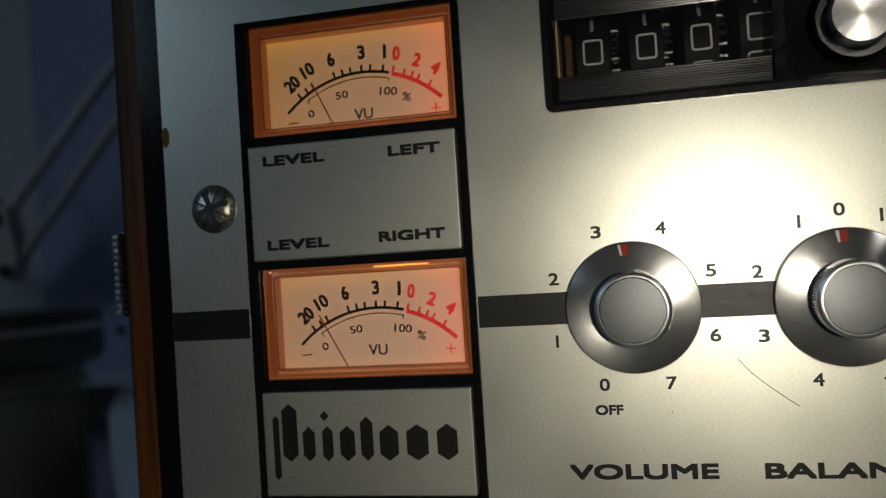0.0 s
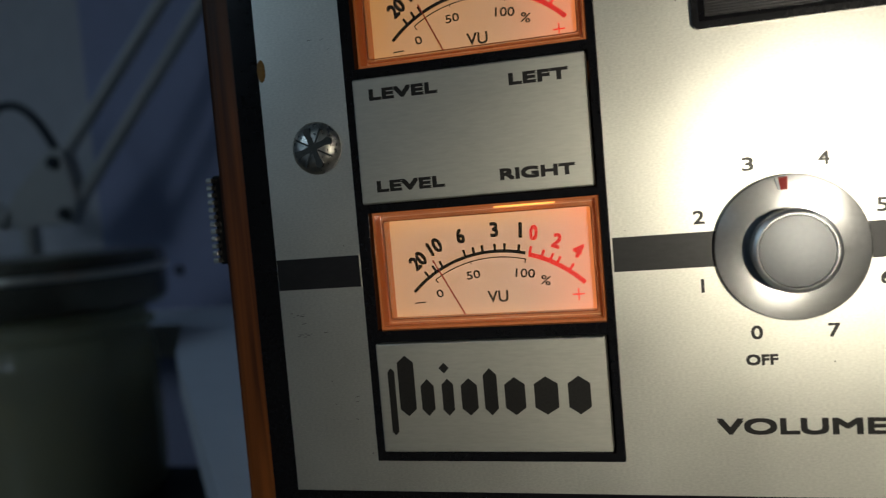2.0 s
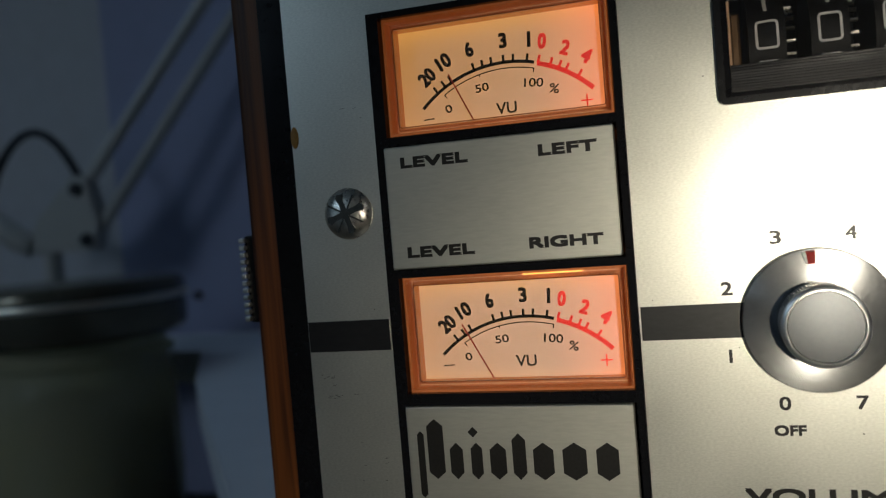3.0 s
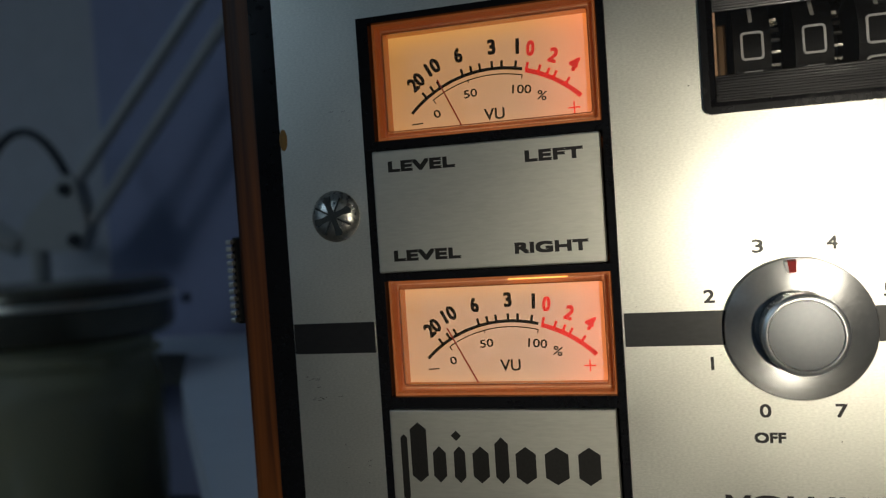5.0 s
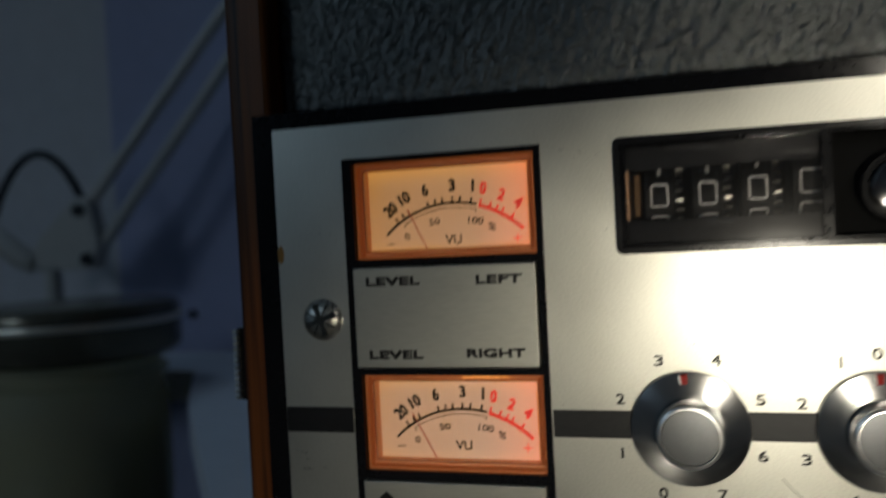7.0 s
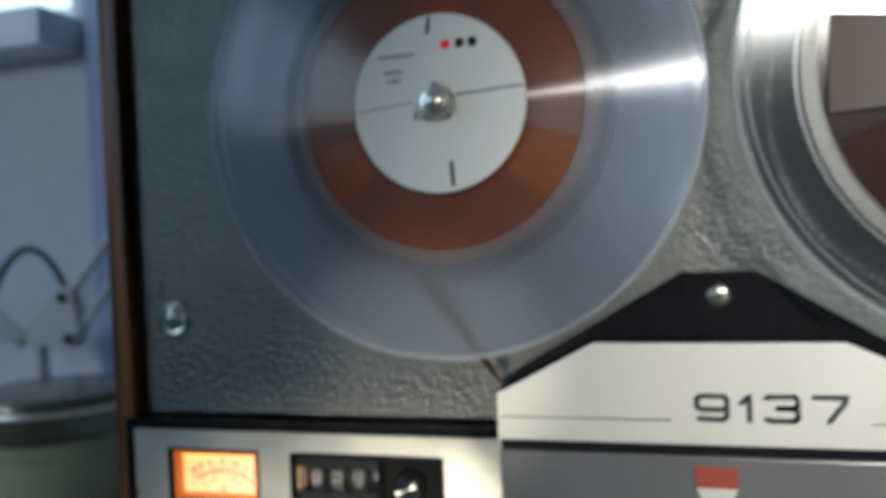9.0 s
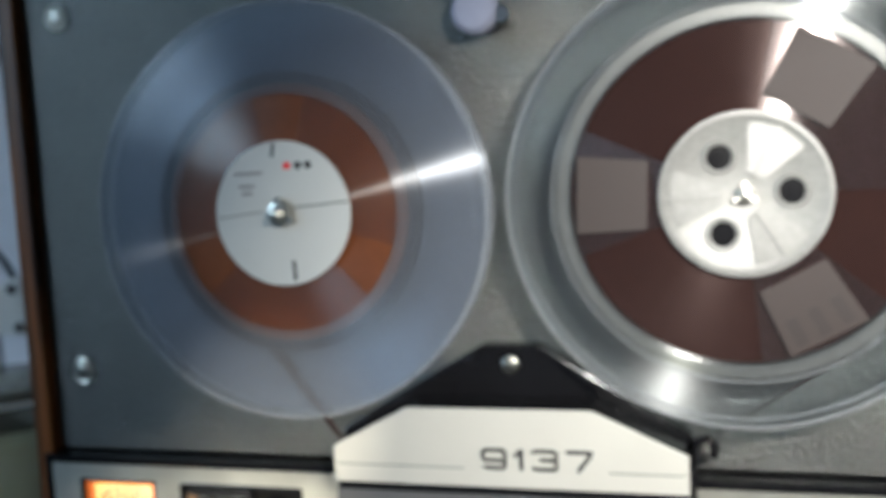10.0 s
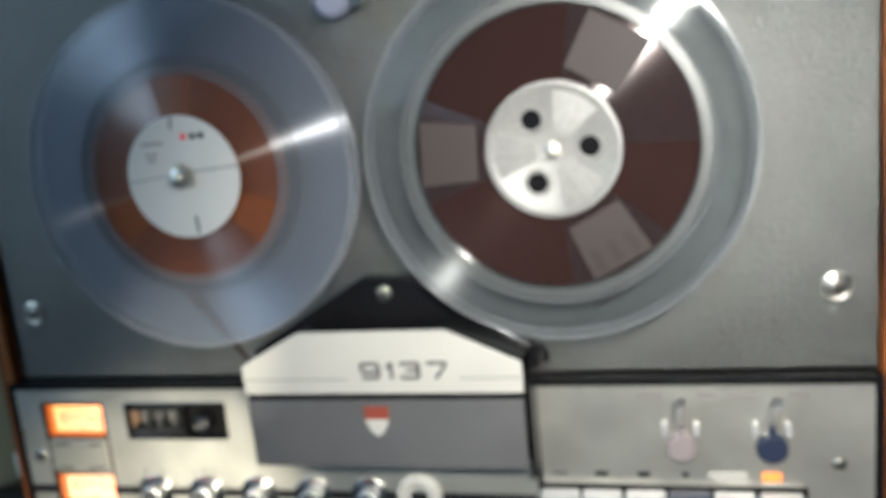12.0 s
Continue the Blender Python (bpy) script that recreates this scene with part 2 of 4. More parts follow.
fn.links.new(fr.outputs[0], fn.nodes["Mix Shader.001"].inputs[0])
WEB = glass("clear_reel_web", (0.93, 0.92, 0.92), 0.035, 0.22, True, 0.005)
REELFROST = glass("frosted_reel_flange", (0.82, 0.85, 0.90), 0.06, 0.36, True, 0.070)
JARGLASS = glass("jar_glass", (0.86, 0.86, 0.76), 0.06, 0.10, False, 0.30, (0.74, 0.70, 0.50))
PANE = glass("window_pane", (0.95, 0.97, 0.98), 0.06, 0.02)


def glowing(name, colour, glow, strength, rough=0.5):
    m = material(name, colour, rough, 0, 0.03, (800, 800, 800), 0, 0.03)
    shader(m).inputs["Emission Color"].default_value = (*glow, 1)
    shader(m).inputs["Emission Strength"].default_value = strength
    return m


DIAL = glowing("dial_painted_glow", (0.41, 0.385, 0.47), (1.0, 0.46, 0.06), 0.22)
# meter lamp's light painted as glow: stronger right, top and bottom, redder right
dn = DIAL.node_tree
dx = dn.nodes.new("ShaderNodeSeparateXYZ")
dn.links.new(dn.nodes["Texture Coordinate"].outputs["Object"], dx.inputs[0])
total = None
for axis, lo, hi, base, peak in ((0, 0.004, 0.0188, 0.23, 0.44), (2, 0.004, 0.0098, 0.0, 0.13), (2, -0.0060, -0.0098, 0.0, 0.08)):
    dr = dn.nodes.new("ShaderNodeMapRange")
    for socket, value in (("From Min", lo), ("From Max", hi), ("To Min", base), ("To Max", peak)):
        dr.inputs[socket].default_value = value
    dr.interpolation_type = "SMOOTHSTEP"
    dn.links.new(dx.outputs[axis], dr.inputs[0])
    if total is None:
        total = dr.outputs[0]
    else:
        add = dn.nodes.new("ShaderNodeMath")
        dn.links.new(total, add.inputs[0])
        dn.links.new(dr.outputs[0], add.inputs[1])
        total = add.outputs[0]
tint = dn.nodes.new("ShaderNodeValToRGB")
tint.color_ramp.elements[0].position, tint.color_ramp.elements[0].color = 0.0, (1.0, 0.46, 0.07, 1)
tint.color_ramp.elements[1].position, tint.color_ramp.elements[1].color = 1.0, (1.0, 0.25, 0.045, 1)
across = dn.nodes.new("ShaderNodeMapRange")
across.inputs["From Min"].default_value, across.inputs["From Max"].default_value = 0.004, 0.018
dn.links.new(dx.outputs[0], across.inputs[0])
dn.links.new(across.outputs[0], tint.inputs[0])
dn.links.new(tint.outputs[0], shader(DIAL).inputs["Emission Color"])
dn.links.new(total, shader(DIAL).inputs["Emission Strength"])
# faint glow put into the clear amber case for the light round the dial
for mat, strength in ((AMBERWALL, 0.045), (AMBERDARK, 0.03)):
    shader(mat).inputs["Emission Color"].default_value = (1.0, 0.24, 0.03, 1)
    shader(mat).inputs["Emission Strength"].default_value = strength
# red print glows by itself, for light coming through the dial
DIALRED = glowing("self_lit_red_print", (0.95, 0.05, 0.05), (1.0, 0.03, 0.015), 0.16)
LED = glowing("orange_indicator", (0.6, 0.2, 0.05), (1.0, 0.25, 0.03), 0.14)
GLOWSTRIP = glowing("meter_glow_strip", (0.8, 0.5, 0.2), (1.0, 0.42, 0.08), 1.2)
OUTSIDE = glowing("daylight_outside", (0.5, 0.6, 0.65), (0.75, 0.95, 1.0), 0.20)


# ---- mesh helpers ----
def finish(name, bm, mat, parent=None, label="", smooth=False):
    bmesh.ops.recalc_face_normals(bm, faces=bm.faces)
    me = bpy.data.meshes.new(name)
    bm.to_mesh(me)
    bm.free()
    me.materials.append(mat)
    if smooth:
        for p in me.polygons:
            p.use_smooth = True
        me.set_sharp_from_angle(angle=radians(35))
    ob = new(name, me)
    if parent is not None:
        ob.parent = parent
    if label:
        ob["label"] = label
    return ob


def part(name, bm, mat, parent, label="", smooth=False):
    return finish(name, bm, mat, parent, label, smooth)


def thing(name, at, label, category, group=""):
    ob = new(name)
    ob.location = at
    return tagged(ob, label, category, group)


def box(x0, x1, y0, y1, z0, z1, bevel=0.0, bm=None):
    own = bmesh.new()
    bmesh.ops.create_cube(own, size=1.0, matrix=Matrix.Translation(((x0 + x1) / 2, (y0 + y1) / 2, (z0 + z1) / 2)) @ Matrix.Diagonal((x1 - x0, y1 - y0, z1 - z0, 1)))
    if bevel:
        bmesh.ops.bevel(own, geom=own.edges[:], offset=bevel, segments=2, affect="EDGES", profile=0.5)
    return own if bm is None else merge(bm, own)


def merge(bm, other):
    me = bpy.data.meshes.new("scratch")
    other.to_mesh(me)
    other.free()
    bm.from_mesh(me)
    bpy.data.meshes.remove(me)
    return bm


def prism(poly, y0, y1, bevel=0.0, bm=None):
    """A polygon in x and z, from y0 (front) to y1."""
    own = bmesh.new()
    front = [own.verts.new((x, y0, z)) for x, z in poly]
    back = [own.verts.new((x, y1, z)) for x, z in poly]
    own.faces.new(front)
    own.faces.new(back[::-1])
    for i in range(len(poly)):
        j = (i + 1) % len(poly)
        own.faces.new((front[j], front[i], back[i], back[j]))
    if bevel:
        bmesh.ops.bevel(own, geom=own.edges[:], offset=bevel, segments=2, affect="EDGES", profile=0.5)
    return own if bm is None else merge(bm, own)


def lathe(profile, n=48, bm=None, at=(0, 0, 0), closed=False):
    """Rings of (radius, y) turned round the y axis."""
    own = bmesh.new()
    rings = []
    for r, y in profile:
        if r < 1e-7:
            rings.append([own.verts.new((at[0], at[1] + y, at[2]))])
        else:
            rings.append([own.verts.new((at[0] + r * math.cos(2 * math.pi * i / n), at[1] + y, at[2] + r * math.sin(2 * math.pi * i / n))) for i in range(n)])
    pairs = list(zip(rings, rings[1:])) + ([(rings[-1], rings[0])] if closed else [])
    for a, b in pairs:
        for i in range(n):
            j = (i + 1) % n
            if len(a) == 1 and len(b) == 1:
                continue
            if len(a) == 1:
                own.faces.new((a[0], b[i], b[j]))
            elif len(b) == 1:
                own.faces.new((a[i], a[j], b[0]))
            else:
                own.faces.new((a[i], a[j], b[j], b[i]))
    return own if bm is None else merge(bm, own)


def sector(r0, r1, a0, a1, y0, y1, steps=24, bm=None, cx=0.0, cz=0.0):
    """A piece of a ring, angles in degrees, front at y0."""
    arc = [radians(a0 + (a1 - a0) * i / steps) for i in range(steps + 1)]
    poly = [(cx + r1 * math.cos(a), cz + r1 * math.sin(a)) for a in arc] + [(cx + r0 * math.cos(a), cz + r0 * math.sin(a)) for a in reversed(arc)]
    own = bmesh.new()
    n = steps + 1
    f = [own.verts.new((x, y0, z)) for x, z in poly]
    b = [own.verts.new((x, y1, z)) for x, z in poly]
    for i in range(n - 1):
        k = 2 * n - 1 - i
        own.faces.new((f[i], f[i + 1], f[k - 1], f[k]))
        own.faces.new((b[i], b[k], b[k - 1], b[i + 1]))
    for i in range(2 * n):
        j = (i + 1) % (2 * n)
        own.faces.new((f[j], f[i], b[i], b[j]))
    return own if bm is None else merge(bm, own)


def bar(p, q, width, y0, y1, bm=None):
    """A straight stroke from p to q in x and z."""
    (ax, az), (bx, bz) = p, q
    dx, dz = bx - ax, bz - az
    l = math.hypot(dx, dz)
    nx, nz = -dz / l * width / 2, dx / l * width / 2
    return prism([(ax + nx, az + nz), (ax - nx, az - nz), (bx - nx, bz - nz), (bx + nx, bz + nz)], y0, y1, 0, bm)


def rounded_ring(w, h, r, stroke, y0, y1):
    """An upright ring with rounded corners, half width w and half height h."""
    own = bmesh.new()
    loops = []
    for o in (0.0, stroke):
        pts = []
        for sx, sz, a0 in ((1, 1, 0), (-1, 1, 90), (-1, -1, 180), (1, -1, 270)):
            for k in range(5):
                a = radians(a0 + 22.5 * k)
                rr = max(r - o, 0.0002)
                pts.append((sx * (w - r) + rr * math.cos(a), sz * (h - r) + rr * math.sin(a)))
        loops.append(pts)
    v = [[[own.verts.new((x, y, z)) for x, z in pts] for pts in loops] for y in (y0, y1)]
    n = len(loops[0])
    for i in range(n):
        j = (i + 1) % n
        own.faces.new((v[0][0][i], v[0][0][j], v[0][1][j], v[0][1][i]))
        own.faces.new((v[1][0][i], v[1][1][i], v[1][1][j], v[1][0][j]))
        own.faces.new((v[0][0][i], v[1][0][i], v[1][0][j], v[0][0][j]))
        own.faces.new((v[0][1][i], v[0][1][j], v[1][1][j], v[1][1][i]))
    return own


def tube(points, radius, n=10, bm=None):
    own = bmesh.new()
    rings = []
    for i, p in enumerate(points):
        a, b = Vector(points[max(i - 1, 0)]), Vector(points[min(i + 1, len(points) - 1)])
        d = (b - a).normalized()
        u = d.cross(Vector((0.31, 0.77, 0.55))).normalized()
        w = d.cross(u)
        rings.append([own.verts.new(Vector(p) + radius * (u * math.cos(2 * math.pi * k / n) + w * math.sin(2 * math.pi * k / n))) for k in range(n)])
    for a, b in zip(rings, rings[1:]):
        for i in range(n):
            j = (i + 1) % n
            own.faces.new((a[i], a[j], b[j], b[i]))
    own.faces.new(rings[0][::-1])
    own.faces.new(rings[-1])
    return own if bm is None else merge(bm, own)


def sheet(xs, zs, holes, y0, y1):
    """A board in x and z with rectangular openings right through it."""
    own = bmesh.new()
    grid = {}

    def vert(i, k, y):
        if (i, k, y) not in grid:
            grid[i, k, y] = own.verts.new((xs[i], y, zs[k]))
        return grid[i, k, y]

    def solid(i, k):
        return 0 <= i < len(xs) - 1 and 0 <= k < len(zs) - 1 and (i, k) not in holes
    for i in range(len(xs) - 1):
        for k in range(len(zs) - 1):
            if not solid(i, k):
                continue
            own.faces.new([vert(*c) for c in ((i, k, y0), (i + 1, k, y0), (i + 1, k + 1, y0), (i, k + 1, y0))])
            own.faces.new([vert(*c) for c in ((i, k, y1), (i, k + 1, y1), (i + 1, k + 1, y1), (i + 1, k, y1))])
            for di, dk, a, b in ((-1, 0, (i, k), (i, k + 1)), (1, 0, (i + 1, k), (i + 1, k + 1)), (0, -1, (i, k), (i + 1, k)), (0, 1, (i, k + 1), (i + 1, k + 1))):
                if not solid(i + di, k + dk):
                    own.faces.new([vert(*a, y0), vert(*b, y0), vert(*b, y1), vert(*a, y1)])
    return own


def lettering(body, x0, x1, z0, z1, y, mat, parent, turn=0.0, name="lettering", bold=0.0, depth=0.00006):
    """Printed characters that fill the given width and height, standing in a plane that faces -y."""
    cu = bpy.data.curves.new("scratch_text", "FONT")
    cu.body, cu.size, cu.extrude, cu.resolution_u = body, 1.0, 0.01, 5
    ob = bpy.data.objects.new("scratch_text", cu)
    scene.collection.objects.link(ob)
    bpy.context.view_layer.update()
    me = bpy.data.meshes.new_from_object(ob.evaluated_get(bpy.context.evaluated_depsgraph_get()))
    bpy.data.objects.remove(ob)
    bpy.data.curves.remove(cu)
    co = np.array([v.co[:] for v in me.vertices])
    lo, hi = co.min(0), co.max(0)
    me.name = name
    cx, cz = (x0 + x1) / 2, (z0 + z1) / 2
    ca, sa = math.cos(radians(turn)), math.sin(radians(turn))
    for v in me.vertices:
        u = ((v.co.x - lo[0]) / (hi[0] - lo[0]) - 0.5) * max(x1 - x0 - 2 * bold, 0.0001)
        w = ((v.co.y - lo[1]) / (hi[1] - lo[1]) - 0.5) * max(z1 - z0 - 2 * bold, 0.0001)
        d = depth if v.co.z > 0 else 0.0
        v.co = (cx + ca * u - sa * w, y - d, cz + sa * u + ca * w)
    if bold:
        bm = bmesh.new()
        for k, (du, dw) in enumerate(((-1, -1), (1, -1), (1, 1), (-1, 1), (0, 0))):
            first = len(bm.verts)
            bm.from_mesh(me)
            bm.verts.ensure_lookup_table()
            for v in bm.verts[first:]:
                v.co += Vector((du * bold, -0.000002 * k, dw * bold))
        bm.to_mesh(me)
        bm.free()
    me.materials.clear()
    me.materials.append(mat)
    made = new(name, me)
    made.parent = parent
    return made


def centred(body, cx, cz, w, h, y, mat, parent, turn=0.0, name="numeral", bold=0.0):
    return lettering(body, cx - w / 2, cx + w / 2, cz - h / 2, cz + h / 2, y, mat, parent, turn, name, bold)


# ---- the room ----
def structure(name, bm, mat):
    return tagged(finish(name, bm, mat), kind="structure")


structure("floor", box(-2.0, 2.0, -2.0, 1.2, -0.1, 0.0), FLOOR)
structure("ceiling", box(-2.0, 2.0, -2.0, 1.2, 2.5, 2.6), WALL)
WY = 0.68
structure("wall_north", sheet([-2.0, -1.5, -0.585, -0.545, 2.0], [0.0, Z0 + 0.40, Z0 + 1.25, 2.5], {(1, 1)}, WY, WY + 0.12), WALL)
# the pier's weaker, bluer light is put into its wall colour
structure("wall_north_pier", box(-0.557, 2.0, WY - 0.012, WY, 0.0, 2.5), WALLDIM)
structure("wall_east", box(2.0, 2.1, -2.0, 1.2, 0.0, 2.5), WALL)
structure("wall_south", sheet([-2.0, -1.95, -1.30, 2.0], [0.0, 1.38, 2.12, 2.5], {(1, 1)}, -2.1, -2.0), WALL)
structure("wall_west", box(-2.1, -2.0, -2.1, 1.2, 0.0, 2.5), WALL)
win = tagged(new("window_1"), "white framed window above a deep painted sill", "window", kind="structure")
part("window_frame", sheet([-1.5, -1.46, -1.06, -1.02, -0.625, -0.585], [Z0 + 0.40, Z0 + 0.43, Z0 + 1.21, Z0 + 1.25], {(1, 1), (3, 1)}, WY + 0.05, WY + 0.09), WHITEWOOD, win)
part("window_sill", box(-1.52, -0.575, WY - 0.075, WY + 0.05, Z0 + 0.345, Z0 + 0.398, 0.004), WHITEWOOD, win)
for x0, x1 in ((-1.46, -1.06), (-1.02, -0.625)):
    pane = part("pane", box(x0, x1, WY + 0.068, WY + 0.072, Z0 + 0.43, Z0 + 1.21), PANE, win)
    pane.visible_shadow = False
structure("backdrop", box(-3.2, 0.6, WY + 0.9, WY + 0.92, 0.3, 3.0), OUTSIDE)

# the white desk, its left edge cut on the slant, and the dark shelf beside it
desk = thing("desk", (0, 0, 0), "white painted desk carrying the tape recorder", "desk")
TOPS = [(0.030, -0.05), (0.62, -0.05), (0.62, 0.655), (-0.75, 0.655), (-0.62, 0.532), (-0.375, 0.532), (-0.285, 0.385)]
dm = bmesh.new()
up = [dm.verts.new((x, y, DESK)) for x, y in TOPS]
low = [dm.verts.new((x, y, DESK - 0.03)) for x, y in TOPS]
dm.faces.new(up)
dm.faces.new(low[::-1])
for i in range(len(TOPS)):
    j = (i + 1) % len(TOPS)
    dm.faces.new((up[j], up[i], low[i], low[j]))
part("desk_top", dm, WHITEWOOD, desk)
for x, y in ((0.08, 0.0), (0.56, 0.0), (0.56, 0.60), (-0.30, 0.60)):
    part("leg", box(x - 0.02, x + 0.02, y - 0.02, y + 0.02, 0.0, DESK - 0.03, 0.003), WHITEWOOD, desk)
shelf = thing("low_shelf", (0, 0, 0), "dark low wooden shelf beside the white desk", "shelf")
part("board", box(-0.95, -0.25, 0.05, 0.525, 0.60, 0.62, 0.003), DARKWOOD, shelf)
for x in (-0.93, -0.27):
    part("side_panel", box(x - 0.01, x + 0.01, 0.06, 0.47, 0.0, 0.60, 0.002), DARKWOOD, shelf)


# ---- glass jar ----
def glass_jar(cx, cy, base):
    jar = thing("glass_jar", (cx, cy, base), "large glass jar with dark metal clamp lid, standing on a shelf", "jar")
    top = Z0 - 0.062 - base

    def turned(profile, n=56):
        bm = lathe([(r * 1.13, z) for r, z in profile], n)
        bmesh.ops.rotate(bm, cent=(0, 0, 0), matrix=Matrix.Rotation(radians(90), 3, "X"), verts=bm.verts)
        return bm
    h = top - 0.058
    part("glass_body", turned([(0, 0), (0.058, 0.0), (0.064, 0.008), (0.066, 0.04), (0.066, h - 0.050), (0.0645, h - 0.030), (0.061, h - 0.020), (0.061, h + 0.006),
                               (0.057, h + 0.006), (0.057, h - 0.022), (0.061, h - 0.050), (0.061, 0.012), (0, 0.010)]), JARGLASS, jar, smooth=True)
    part("content", turned([(0, 0.013), (0.058, 0.013), (0.059, 0.03), (0.059, h - 0.055), (0.040, h - 0.048), (0, h - 0.050)]), CONTENT, jar, "grey olive jar content")
    lid = part("lid", turned([(0, h + 0.050), (0.070, h + 0.050), (0.075, h + 0.0485), (0.0775, h + 0.045), (0.078, h + 0.040), (0.078, h + 0.014), (0.0765, h + 0.008), (0.072, h + 0.004),
                              (0.062, h + 0.003), (0, h + 0.006)]), LIDMETAL, jar, "dark metal lid", True)
    # the lid's bright reflected strip is put into this pale band
    part("band", turned([(0.0775, h + 0.0375), (0.0792, h + 0.0368), (0.0800, h + 0.0345), (0.0795, h + 0.032), (0.0775, h + 0.0315)]), LIDBAND, lid, "clamp band paled for the lid's highlight", True)
    part("neck_ring", turned([(0.0608, h - 0.006), (0.066, h - 0.008), (0.0665, h - 0.011), (0.066, h - 0.014), (0.0608, h - 0.016)]), JARGLASS, jar, smooth=True)
    return jar


glass_jar(-0.430, 0.44, 0.62)


# ---- desk lamp behind the recorder ----
def desk_lamp():
    lampob = thing("desk_lamp", (-0.56, 0.575, DESK), "white jointed desk lamp with twin arms and black cable", "lamp")
    o = Vector((-0.56, 0.575, DESK))

    def loc(x, y, z):
        return Vector((x, y, Z0 + z)) - o
    part("base", box(-0.05, 0.05, -0.035, 0.035, 0.0, 0.014, 0.004), LAMPWHITE, lampob)
    part("stem", tube([(-0.008, 0, 0.012), loc(-0.570, 0.575, -0.03)], 0.009, 16), LAMPWHITE, lampob, smooth=True)
    br = prism([(-0.600, -0.045), (-0.510, -0.046), (-0.500, -0.022), (-0.512, 0.030), (-0.530, 0.030), (-0.575, -0.012)], 0.563, 0.583, 0.003)
    bmesh.ops.translate(br, vec=(-o.x, -o.y, Z0 - o.z), verts=br.verts)
    bracket = part("bracket", br, LAMPWHITE, lampob)
    for x, z in ((-0.522, 0.016), (-0.515, -0.035)):
        b = lathe([(0, -0.004), (0.006, -0.004), (0.007, 0.0), (0.007, 0.002), (0, 0.002)], 20)
        bmesh.ops.translate(b, vec=loc(x, 0.562, z), verts=b.verts)
        part("bolt", b, RUBBER, bracket, "dark pivot bolt")
    for a, b in (((-0.520, 0.574, 0.020), (-0.330, 0.60, 0.245)), ((-0.512, 0.574, -0.030), (-0.318, 0.60, 0.205))):
        part("arm", tube([loc(*a), loc(*b)], 0.0065, 12), LAMPWHITE, lampob, smooth=True)
    part("clamp_knob", tube([loc(-0.640, 0.56, -0.004), loc(-0.628, 0.56, -0.008), loc(-0.600, 0.565, -0.030), loc(-0.588, 0.57, -0.036)], 0.013, 14), LAMPWHITE, lampob, smooth=True)
    part("upper_arm", tube([loc(-0.322, 0.60, 0.23), loc(-0.52, 0.58, 0.60)], 0.008, 12), LAMPWHITE, lampob, smooth=True)
    head = bmesh.new()
    lathe([(0.022, 0.0), (0.030, 0.03), (0.070, 0.11), (0.067, 0.11), (0.027, 0.03), (0.019, 0.0)], 32, head)
    bmesh.ops.rotate(head, cent=(0, 0, 0), matrix=Matrix.Rotation(radians(-120), 3, "X"), verts=head.verts)
    bmesh.ops.translate(head, vec=loc(-0.53, 0.56, 0.60), verts=head.verts)
    part("shade", head, LAMPWHITE, lampob, smooth=True)
    pts = []
    for i in range(25):
        u = i / 24
        p0, p1, p2, p3 = Vector((-0.66, 0.57, -0.05)), Vector((-0.625, 0.565, 0.075)), Vector((-0.560, 0.56, 0.125)), Vector((-0.524, 0.572, 0.026))
        p = p0 * (1 - u) ** 3 + p1 * 3 * u * (1 - u) ** 2 + p2 * 3 * u * u * (1 - u) + p3 * u ** 3
        pts.append(loc(*p))
    part("cable", tube(pts, 0.0042, 10), RUBBER, lampob, "black cable", True)
    return lampob


desk_lamp()
hk = lathe([(0, -0.006), (0.004, -0.006), (0.005, -0.002), (0.005, 0.0), (0, 0.0)], 16)
bmesh.ops.translate(hk, vec=(-0.462, WY - 0.012, Z0 - 0.105), verts=hk.verts)
tagged(finish("wall_plug", hk, RUBBER), "small dark wall plug low on the wall", "wall plug")

# ---- the tape recorder ----
deck = thing("tape_recorder", (0, 0, Z0), "walnut cased reel-to-reel tape recorder with aluminium control panel", "tape recorder")
BOT = -0.134
for x0, x1 in ((-0.0125, -0.0025), (0.4735, 0.4905)):
    part("side_board", box(x0, x1, 0.004, 0.20, BOT, 0.262, 0.0012), WOOD, deck, "walnut veneered side board")
part("top_board", box(-0.0025, 0.4735, 0.006, 0.20, 0.245, 0.262, 0.001), WOOD, deck, "walnut veneered top board")
part("bottom_board", box(-0.0025, 0.4735, 0.006, 0.20, BOT, BOT + 0.017, 0.001), WOOD, deck)
part("back_panel", box(-0.0025, 0.4735, 0.192, 0.199, BOT + 0.017, 0.245), BLACK, deck)
for x in (0.03, 0.45):
    for y in (0.035, 0.17):
        f = lathe([(0, 0), (0.010, 0), (0.012, 0.012), (0, 0.012)], 24)
        bmesh.ops.rotate(f, cent=(0, 0, 0), matrix=Matrix.Rotation(radians(90), 3, "X"), verts=f.verts)
        bmesh.ops.translate(f, vec=(x, y, -0.146), verts=f.verts)
        part("rubber_foot", f, RUBBER, deck)
# side latch on the outer face of the case
la = part("side_latch", box(-0.0165, -0.0125, 0.0085, 0.026, -0.0605, -0.0435, 0.0006), BLACK, deck, "black lid latch with a bright edge")
for k in range(12):
    part("latch_tooth", box(-0.0170, -0.0158, 0.0074, 0.0090, -0.0601 + 0.00138 * k, -0.0601 + 0.00138 * k + 0.0009, 0.0002), STEEL, la)

